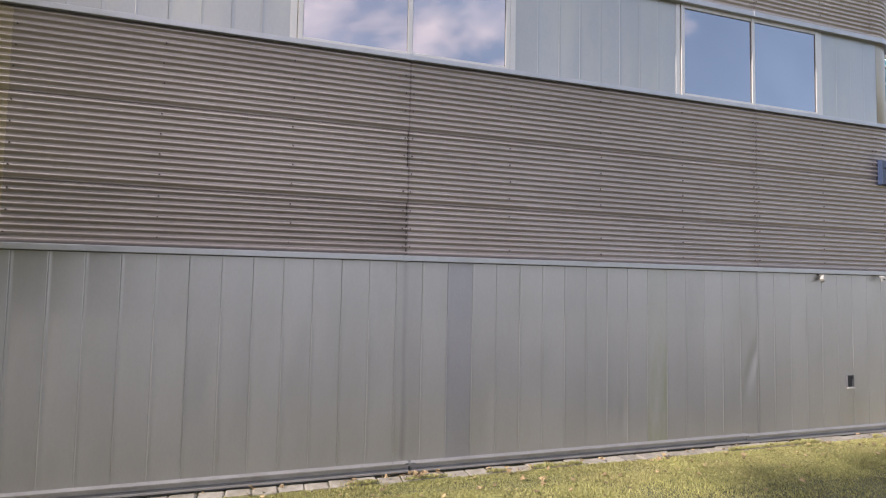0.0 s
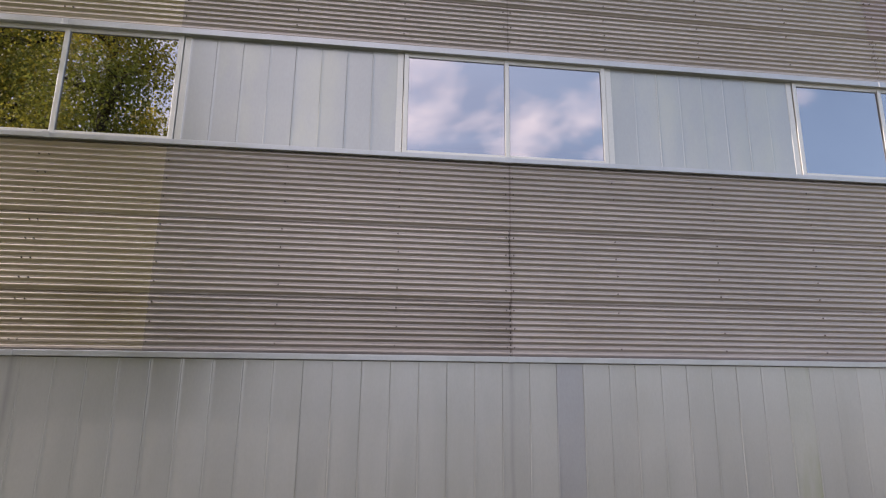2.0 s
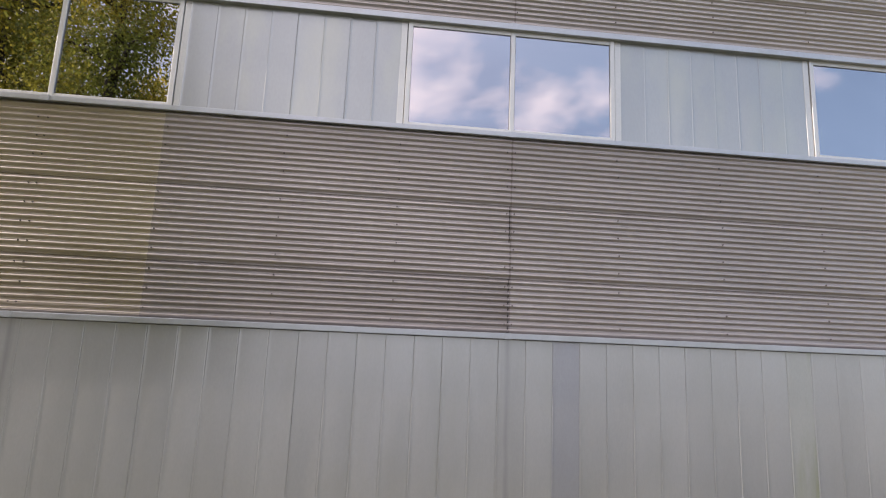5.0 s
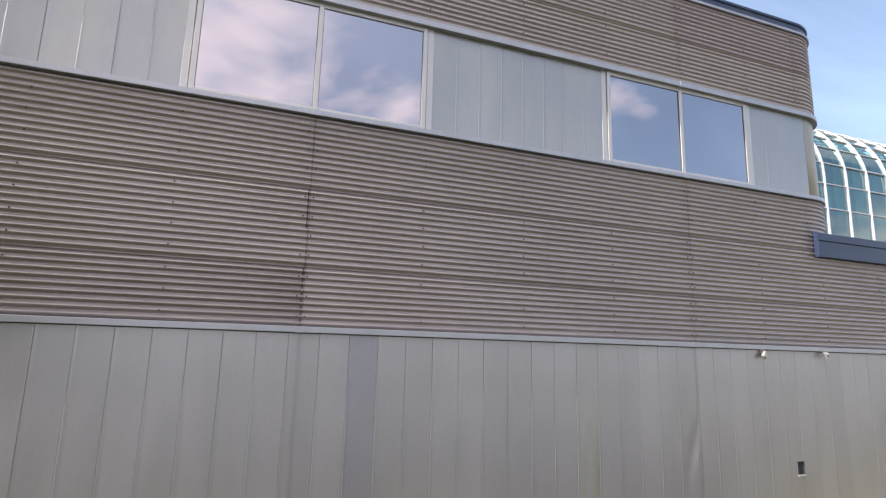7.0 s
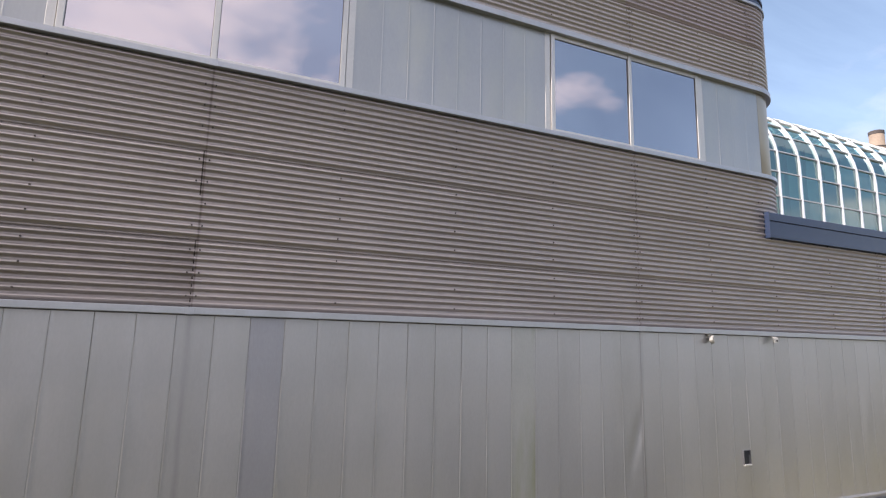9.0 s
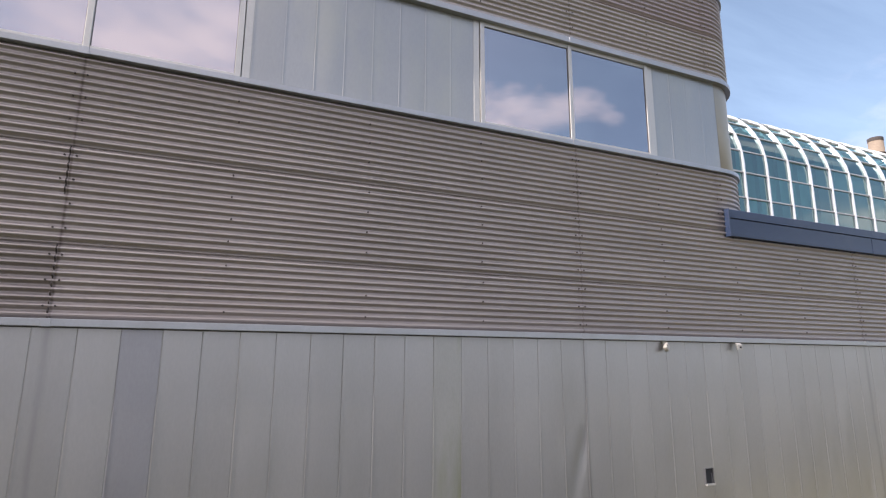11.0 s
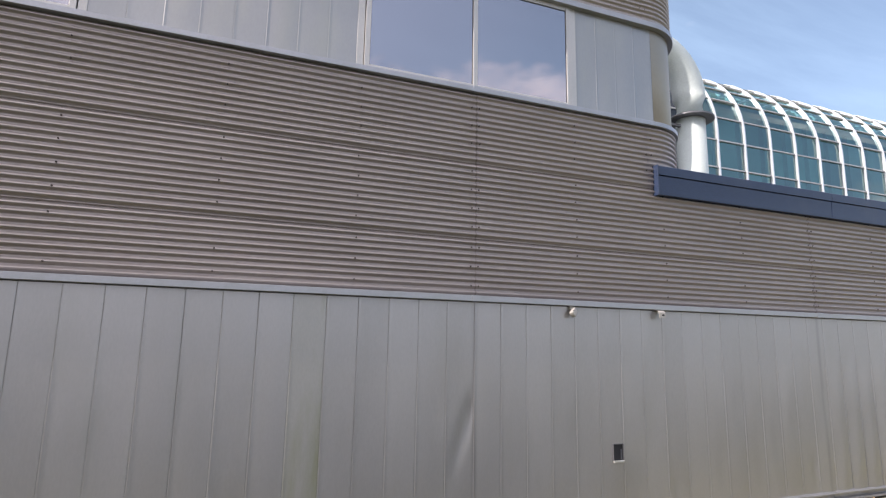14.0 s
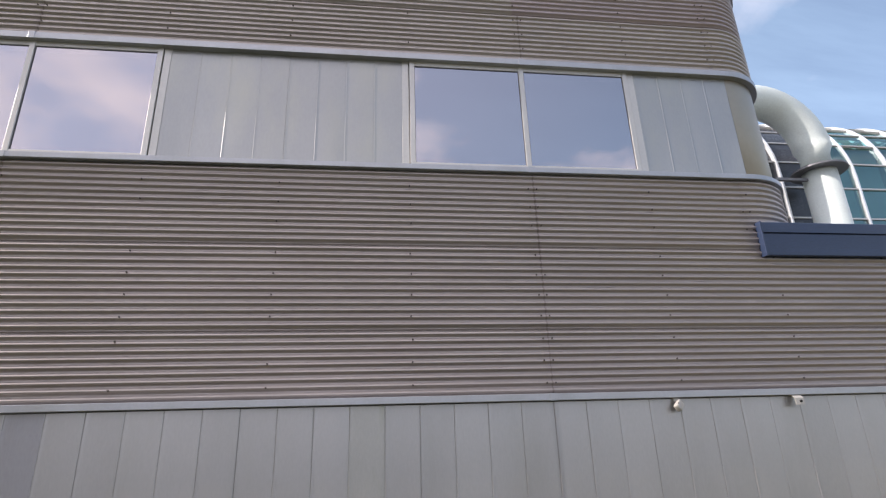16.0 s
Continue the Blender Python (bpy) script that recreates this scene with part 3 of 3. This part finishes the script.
# ---- navy parapet of the lower wing ----
parapet = tagged(empty("parapet_trim", 8.948, W, 3.733), "navy blue coated metal parapet capping the lower wing", "parapet", kind="structure")
edges = [0.0, 3.05, 6.1, 9.15, 12.2, 15.25, 18.3, 21.35, 24.4, 37.0]
for a, b in zip(edges, edges[1:]):
    g = bmesh.new()
    prof = [(0.30, 0.0), (-0.075, 0.0), (-0.080, 0.006), (-0.080, 0.236), (-0.066, 0.240), (-0.066, 0.247), (-0.092, 0.251), (-0.092, 0.357), (-0.086, 0.364), (0.30, 0.377)]
    l = [g.verts.new((a + 0.002, y, z)) for y, z in prof]
    r = [g.verts.new((b - 0.002, y, z)) for y, z in prof]
    for i in range(len(prof)):
        j = (i + 1) % len(prof)
        g.faces.new((l[i], l[j], r[j], r[i]))
    g.faces.new(l[::-1])
    g.faces.new(r)
    fascia = part("fascia_panel", g, M_NAVY, parapet)
    if b < 30:
        part("joint_cover", boxes((b - 0.012, b + 0.012, -0.084, 0.0, 0.004, 0.235)), M_NAVY, fascia)
part("end_plate", boxes((-0.022, -0.002, -0.096, 0.10, -0.006, 0.372), bevel=0.003), M_NAVY, parapet, "dark metal end plate")

# ---- wall fittings ----
hole = tagged(empty("wall_vent", 8.272, W, 0.784), "small square open vent box in a metal panel", "vent")
part("vent_back", boxes((-0.062, 0.062, -0.006, 0.002, -0.085, 0.085)), M_DARK, hole, "black opening")
for r in ((-0.066, -0.062, -0.022, 0.0, -0.088, 0.088), (0.062, 0.066, -0.022, 0.0, -0.088, 0.088), (-0.062, 0.062, -0.022, 0.0, 0.084, 0.088)):
    part("vent_rim", boxes(r), M_FLANGE, hole)
part("vent_lip", boxes((-0.064, 0.070, -0.034, 0.0, -0.106, -0.084), bevel=0.004), M_FRAME, hole, "bright bent metal lip")
part("vent_flap", boxes((0.036, 0.052, -0.012, -0.008, -0.078, 0.03), bevel=0.001), M_GASKET, hole, "bent grey metal flap in the opening")

# two small cream fittings just under the lower trim
g = boxes((-0.042, 0.042, -0.026, 0.026, -0.042, 0.042), bevel=0.011)
g.transform(Matrix.LocRotScale((0, -0.055, -0.012), Euler((-0.25, radians(45), 0.25)), (0.86, 1.0, 1.1)))
fit_a = tagged(empty("wall_sensor", 7.712, W, 2.285), "small diamond-shaped cream plastic sensor under the metal trim", "sensor")
housing = part("housing", g, M_CREAM, fit_a, "", True)
part("bracket", boxes((-0.03, 0.03, -0.03, 0.0, 0.02, 0.058), bevel=0.004), M_CREAM, fit_a)
part("lens", tube(bmesh.new(), [(-0.016, -0.070, 0.006), (-0.018, -0.088, 0.006)], 0.007, 8), M_DARK, housing, "small dark lens")
fit_b = tagged(empty("cable_bracket", 8.908, W, 2.315), "bent white metal bracket under the metal trim", "bracket")
g = bmesh.new()
sweep(g, [(-0.045, 0, 0, -1), (0.045, 0, 0, -1)], [(0.0, 0.03), (0.05, 0.025), (0.078, 0.0), (0.085, -0.062), (0.078, -0.062), (0.071, -0.003), (0.046, 0.018), (0.0, 0.022)], closed=True, caps=True)
plate = part("bent_plate", g, M_CREAM, fit_b)
part("bolt", tube(bmesh.new(), [(0.008, -0.076, -0.03), (0.008, -0.092, -0.03)], 0.012, 8), M_DARK, plate, "dark bolt head")

# ---- glazed barrel vault behind the lower wing ----
YV, ZV, RV = 15.2, 9.66, 3.33
BAY_V, X_V = 1.305, 21.36
vault = tagged(empty("glass_vault", X_V, YV, 3.86), "long barrel-vaulted hall roof of teal glass with white ribs", "glass roof")


def vault_pt(s):
    """Point of the cross-section at a length s above the roof."""
    up = ZV - 3.86
    if s <= up:
        return (0.0, s)
    a = min((s - up) / RV, math.pi)
    return (RV - RV * math.cos(a), up + RV * math.sin(a))


up = ZV - 3.86
stops = [0.0, 1.1, 2.2, 3.3, 4.40, 5.42]
arc0 = [up + RV * a for a in (0.151, 0.405, 0.62, 0.80, 1.00, 1.22, 1.44, 1.68, 1.92, 2.2, 2.6, 3.1)]
stops += arc0
g = bmesh.new()
section = [vault_pt(up + RV * math.pi * i / 26) for i in range(27)]
rib_line = [(0.0, 0.0), (0.0, up * 0.5)] + section + [(2 * RV, 0.0)]
rings = []
for i, (y, z) in enumerate(rib_line):
    a, b = rib_line[max(0, i - 1)], rib_line[min(len(rib_line) - 1, i + 1)]
    t = Vector((0, b[0] - a[0], b[1] - a[1])).normalized()
    nrm = Vector((0, -t.z, t.y))
    c = Vector((0, y, z))
    rings.append([g.verts.new(c + Vector((sx * 0.037, 0, 0)) + nrm * o) for sx, o in ((-1, -0.06), (1, -0.06), (1, 0.075), (0.6, 0.085), (-0.6, 0.085), (-1, 0.075))])
for u, v in zip(rings, rings[1:]):
    for k in range(6):
        g.faces.new((u[k], u[(k + 1) % 6], v[(k + 1) % 6], v[k]))
rib0 = part("rib", g, M_RIB, vault)
for k in range(-7, 22):
    if k:
        share("rib", rib0.data, vault, pose(k * BAY_V, 0, 0))
end0, end1 = -7 * BAY_V, 21 * BAY_V
for s in stops[1:]:
    y, z = vault_pt(s)
    a = max(0.0, (s - up) / RV)
    q = Matrix.Rotation(-a, 4, "X")
    g = boxes((end0, end1, -0.045, 0.03, -0.025, 0.025))
    g.transform(Matrix.Translation((0, y, z)) @ q)
    part("transom", g, M_FRAME, vault)
for s0, s1 in zip(stops, stops[1:]):
    if s1 < 3.0:
        continue
    g = bmesh.new()
    pts = [vault_pt(s0 + (s1 - s0) * i / 3) for i in range(4)]
    v = [[g.verts.new((x, y + 0.012, z)) for y, z in pts] for x in (0.055, BAY_V - 0.055)]
    for i in range(3):
        g.faces.new((v[0][i], v[1][i], v[1][i + 1], v[0][i + 1]))
    me = bpy.data.meshes.new("pane")
    g.normal_update()
    g.to_mesh(me)
    g.free()
    dark = me.copy()
    me.materials.append(M_VAULT)
    dark.materials.append(M_VAULT_DARK)
    for k in range(-7, 21):
        if s0 > up + RV * 2.0:
            continue
        share("pane", dark if k < -2 else me, vault, pose(k * BAY_V, rng.uniform(-0.004, 0.004), 0, rng.uniform(-0.25, 0.25), 0, rng.uniform(-0.3, 0.3)))
g = boxes((end0, end1, 0.10, 0.25, 0.0, 3.0))
box(g, end0 - 0.1, end0, 0.02, 2 * RV - 0.02, 0.0, up)
part("end_wall", g, M_VAULT_DARK, vault, "dark solid base and end of the vault")
g = bmesh.new()
for k in range(-3, 21):
    box(g, k * BAY_V + 0.4, k * BAY_V + 0.6, 1.6, 1.8, 3.0, up + 1.8)
part("inner_post", g, M_FLOOR_IN, vault, "pale posts seen through the glass")
part("inner_wall", boxes((end0, end1, 2.6, 2.75, 0.0, up + 2.7)), M_FLOOR_IN, vault, "pale inner wall seen through the glass")

# ---- ventilation duct in front of the vault ----
duct = tagged(empty("ventilation_duct", 17.85, 14.2, 3.86), "large pale galvanised gooseneck ventilation duct", "duct")
R_D, R_E = 0.505, 1.60
Z_F = 5.41
path = [(0, 0, 0.0), (0, 0, Z_F)]
riser = part("riser", tube(bmesh.new(), path, R_D * 0.90, 32), M_DUCT, duct, "", True)
arc = [(-R_E + R_E * math.cos(a), 0, Z_F + 0.74 + R_E * math.sin(a)) for a in (math.pi * i / 20 for i in range(21))]
arc.insert(0, (0, 0, Z_F + 0.04))
arc.append((-2 * R_E, 0, 2.0))
part("bend", tube(bmesh.new(), arc, R_D, 32), M_DUCT, duct, "", True)
part("collar", tube(bmesh.new(), [(0, 0, Z_F - 0.03), (0, 0, Z_F - 0.02), (0, 0, Z_F + 0.03), (0, 0, Z_F + 0.04)], [0.715, 0.735, 0.735, 0.715], 40), M_FLANGE, riser, "dark steel collar plate")
part("stay", boxes((-1.45, 0.0, -0.05, 0.05, Z_F - 0.30, Z_F - 0.22)), M_FLANGE, duct)

# ---- red vent pipe, chimney and small vent ----
pipe = tagged(empty("red_vent_pipe", 25.6, 12.5, 3.86), "red painted vent pipe on the lower roof", "vent pipe")
red = part("pipe", tube(bmesh.new(), [(0, 0, 0), (0, 0, 3.25), (0, 0, 3.30)], [0.095, 0.095, 0.08], 16), M_RED, pipe)
part("cap", tube(bmesh.new(), [(0, 0, 3.30), (0, 0, 3.33), (0, 0, 3.40), (0, 0, 3.42)], [0.08, 0.105, 0.105, 0.08], 16), M_RED, red)
stack = tagged(empty("chimney", 79.2, 40.5, 0.0), "far round brick chimney with a sooty top", "chimney")
shaft = part("shaft", tube(bmesh.new(), [(0, 0, -1), (0, 0, 29.5)], [1.0, 0.82], 28), M_BRICK, stack, "", True)
part("sooty_rim", tube(bmesh.new(), [(0, 0, 29.5), (0, 0, 29.55), (0, 0, 29.95), (0, 0, 30.0)], [0.82, 0.86, 0.86, 0.78], 28), M_SOOT, shaft, "dark sooty rim")
for z in (25.0, 26.5, 27.8):
    part("band", tube(bmesh.new(), [(0, 0, z), (0, 0, z + 0.12)], 0.90, 28), M_SOOT, shaft)
vent = tagged(empty("roof_vent", 40.3, 18.5, 12.0), "dark gooseneck vent above the glass roof", "vent pipe")
part("neck", tube(bmesh.new(), [(0, 0, -8.2), (0, 0, 1.3), (0.06, 0, 1.5), (0.25, 0, 1.64), (0.5, 0, 1.58), (0.6, 0, 1.34)], 0.13, 12), M_FLANGE, vent, "", True)


# ---- trees ----
def leaf_cloud(centres, per, spread, size, rng, lobed):
    """Leaves round the twig ends, as one mesh's vertices and faces."""
    verts, faces = [], []
    shape = [(0, 0), (0.34, 0.12), (0.55, 0.42), (0.30, 0.48), (0.36, 0.82), (0.13, 0.74), (0, 1.08), (-0.13, 0.74), (-0.36, 0.82), (-0.30, 0.48), (-0.55, 0.42), (-0.34, 0.12)] if lobed else \
        [(0, 0), (0.32, 0.35), (0.22, 0.75), (0, 1.0), (-0.22, 0.75), (-0.32, 0.35)]
    for c in centres:
        for _ in range(per):
            o = Vector((rng.gauss(0, spread), rng.gauss(0, spread), rng.gauss(0, spread * 0.75)))
            s = size * rng.uniform(0.6, 1.25)
            q = Euler((rng.uniform(0.2, 1.5), rng.uniform(-0.6, 0.6), rng.uniform(0, 6.283))).to_matrix()
            b = len(verts)
            for u, v in shape:
                verts.append(c + o + q @ Vector((u * s, v * s, 0.18 * s * abs(u) - 0.12 * s * v * v)))
            faces.append(list(range(b, b + len(shape))))
    return verts, faces


def tree(name, x, y, height, base, crown, per, spread, size, seed, leaf, label, lobed=False, limbs=9, thick=0.16, twigs=7, lean=0.0):
    rng = random.Random(seed)
    z = lawn_z(x, y)
    o = tagged(empty(name, x, y, z - 0.05), label, "tree")
    g = bmesh.new()
    trunk = [Vector((lean * height * t * t + 0.10 * math.sin(3 * t + seed), 0.12 * math.sin(4 * t + seed), height * 0.92 * t)) for t in [i / 8 for i in range(9)]]
    tube(g, trunk, [thick * (1.25 if i == 0 else 1 - 0.11 * i) for i in range(9)], 10)
    part("trunk", g, M_BARK, o, "", True)
    ends = []
    for k in range(limbs):
        t = (base + (height * 0.9 - base) * (k + 0.3) / limbs) / (height * 0.92)
        i = min(int(t * 8), 7)
        start = trunk[i].lerp(trunk[i + 1], t * 8 - i)
        a = 2.4 * k + seed
        reach = crown * (1.0 - 0.42 * (k / limbs) ** 1.5) * rng.uniform(0.8, 1.15)
        tip = start + Vector((math.cos(a) * reach, math.sin(a) * reach, reach * rng.uniform(0.25, 0.6)))
        pts = [start.lerp(tip, s) + Vector((0, 0, -0.10 * reach * math.sin(math.pi * s))) for s in (0, 0.25, 0.5, 0.75, 1.0)]
        g = bmesh.new()
        tube(g, pts, [thick * 0.42, thick * 0.34, thick * 0.25, thick * 0.16, thick * 0.07], 7)
        for j in range(twigs):
            s = 0.3 + 0.7 * j / max(1, twigs - 1)
            p = start.lerp(tip, s)
            d = Vector((rng.gauss(0, 1), rng.gauss(0, 1), rng.gauss(0.25, 0.7))).normalized() * reach * rng.uniform(0.18, 0.42)
            tube(g, [p, p + d * 0.5 + Vector((0, 0, 0.03)), p + d], [thick * 0.12, thick * 0.08, thick * 0.03], 5)
            ends += [p + d, p + d * 0.55]
        ends.append(tip)
        part("limb", g, M_BARK, o, "", True)
    verts, faces = leaf_cloud(ends, per, spread, size, rng, lobed)
    me = bpy.data.meshes.new("crown")
    me.from_pydata(verts, [], faces)
    me.materials.append(leaf)
    c = new("crown", me)
    c.parent = o
    return o


tree("maple_tree", -3.0, 2.0, 6.0, 1.80, 1.02, 330, 0.16, 0.052, 3, M_LEAF, "young maple tree with green and yellow leaves beside the wall", True, 15, 0.07, 7)
# unseen tree added far to the left, only to shade the lawn
tree("maple_tree", -14.0, 2.55, 18.0, 13.4, 1.5, 60, 0.30, 0.11, 8, M_LEAF, "unseen tall slender tree added to cast shade on the lawn", False, 12, 0.20, 6)
far = ((-6.3, -0.6, 11.9, 1.35, 17), (-10.4, -12.5, 13.2, 3.0, 18), (-10.7, -3.4, 15.0, 2.4, 11), (-13.0, -3.5, 14.0, 3.0, 12), (-17.5, -5.5, 15.0, 3.4, 16), (-13.2, -8.5, 16.0, 3.0, 13), (-16.0, -10.0, 17.5, 3.6, 14), (-22.0, -7.0, 16.0, 3.8, 15))
for x, y, h, r, seed in far:
    tree("autumn_tree", x, y, h, 2.5, r, 190 if y > -2 else 120, 0.48 if y > -2 else 0.55, 0.078 if y > -2 else 0.115, seed, M_LEAF_FAR, "tall autumn tree with yellow and green leaves", False, 15, 0.30, 7)

# ---- edging slabs ----
slabs = []
for s in range(7):
    g = boxes((0.006, 0.244, 0.0, 0.19, -0.08, 0.0), bevel=0.014)
    for v in g.verts:
        v.co += Vector((rng.uniform(-0.006, 0.006), rng.uniform(-0.022, 0.022) if v.co.y < 0.1 else 0, rng.uniform(-0.006, 0.006)))
    me = bpy.data.meshes.new("edging_slab")
    g.normal_update()
    g.to_mesh(me)
    g.free()
    me.materials.append(M_SLAB)
    slabs.append(me)
edging = tagged(empty("pavement", 0, 5.86, 0.034), "narrow strip of weathered concrete edging slabs along the wall", "edging", kind="structure")
for k in range(110):
    share("edging_slab", slabs[rng.randrange(7)], edging, pose(-5.0 + 0.25 * k, rng.uniform(-0.015, 0.015), rng.uniform(-0.010, 0.002), rng.uniform(-1.2, 1.2), rng.uniform(-0.6, 0.6), rng.uniform(-1.5, 1.5)))

# ---- grass and fallen leaves ----
rs = np.random.RandomState(5)
N = 430000
gx = np.where(rs.random_sample(N) < 0.95, rs.uniform(-2.5, 18.5, N), rs.normal(-2.5, 2.0, N))
gy = 6.0 - np.abs(rs.normal(0.0, 1.0, N)) * 0.9 - rs.uniform(0, 0.12, N)
verts, faces = [], []
for i in range(N):
    x, y = float(gx[i]), float(gy[i])
    if y < 2.4 or y > 5.86 and noise.noise((x * 2.3, y * 4.0, 7.0)) < (y - 5.86) * 4.0:
        continue
    z = lawn_z(x, y) + (0.03 if y > 5.86 else 0.0)
    clump = 0.6 + 0.8 * max(0.0, noise.noise((x * 1.7, y * 1.7, 2.0)) + 0.4)
    h = rs.uniform(0.009, 0.026) * clump
    a, l = rs.uniform(0, 6.283), rs.uniform(0.2, 0.9) * h
    w = 0.0042
    dx, dy = math.cos(a), math.sin(a)
    b = len(verts)
    verts += [(x - dy * w, y + dx * w, z - 0.01), (x + dy * w, y - dx * w, z - 0.01), (x + dx * l * 0.4 + dy * w * 0.6, y + dy * l * 0.4 - dx * w * 0.6, z + h * 0.7), (x + dx * l, y + dy * l, z + h)]
    faces += [(b, b + 1, b + 2), (b, b + 2, b + 3)]
me = bpy.data.meshes.new("grass")
me.from_pydata(verts, [], faces)
me.materials.append(M_GRASS)
tagged(new("grass", me), "short sunlit green and yellowish lawn grass", "grass", kind="stuff")

centres = [Vector((x, y, lawn_z(x, y) + (0.03 if y < 5.85 else 0.024))) for x, y in zip(rs.uniform(-2.5, 18.0, 760), 6.03 - np.abs(rs.normal(0, 0.6, 760)))]
centres += [Vector((J + 0.12 + rng.gauss(0, 0.10), 5.95 + rng.gauss(0, 0.04), 0.06)) for _ in range(45)]
verts, faces = [], []
for c in centres:
    s = 0.016 + 0.055 * rng.random() ** 2.2
    q = Euler((rng.uniform(-0.5, 0.5), rng.uniform(-0.5, 0.5), rng.uniform(0, 6.283))).to_matrix()
    b = len(verts)
    curl = rng.uniform(0.2, 1.0)
    lobes = ((0, -0.5), (0.30, -0.42), (0.58, -0.08), (0.30, 0.0), (0.36, 0.38), (0.12, 0.28), (0, 0.62), (-0.14, 0.26), (-0.38, 0.34), (-0.28, -0.02), (-0.55, -0.12), (-0.28, -0.40))
    for u, v in lobes:
        verts.append(c + q @ Vector((u * s, v * s * rng.uniform(0.85, 1.15), curl * s * (abs(u) + 0.4 * v * v))))
    faces += [[b + i for i in (0, 1, 2, 3, 9, 10, 11)], [b + i for i in (3, 4, 5, 6, 7, 8, 9)]]
me = bpy.data.meshes.new("fallen_leaves")
me.from_pydata(verts, [], faces)
me.materials.append(M_FALLEN)
tagged(new("fallen_leaves", me), "dry brown and yellow fallen leaves on the lawn", "leaves", kind="stuff")
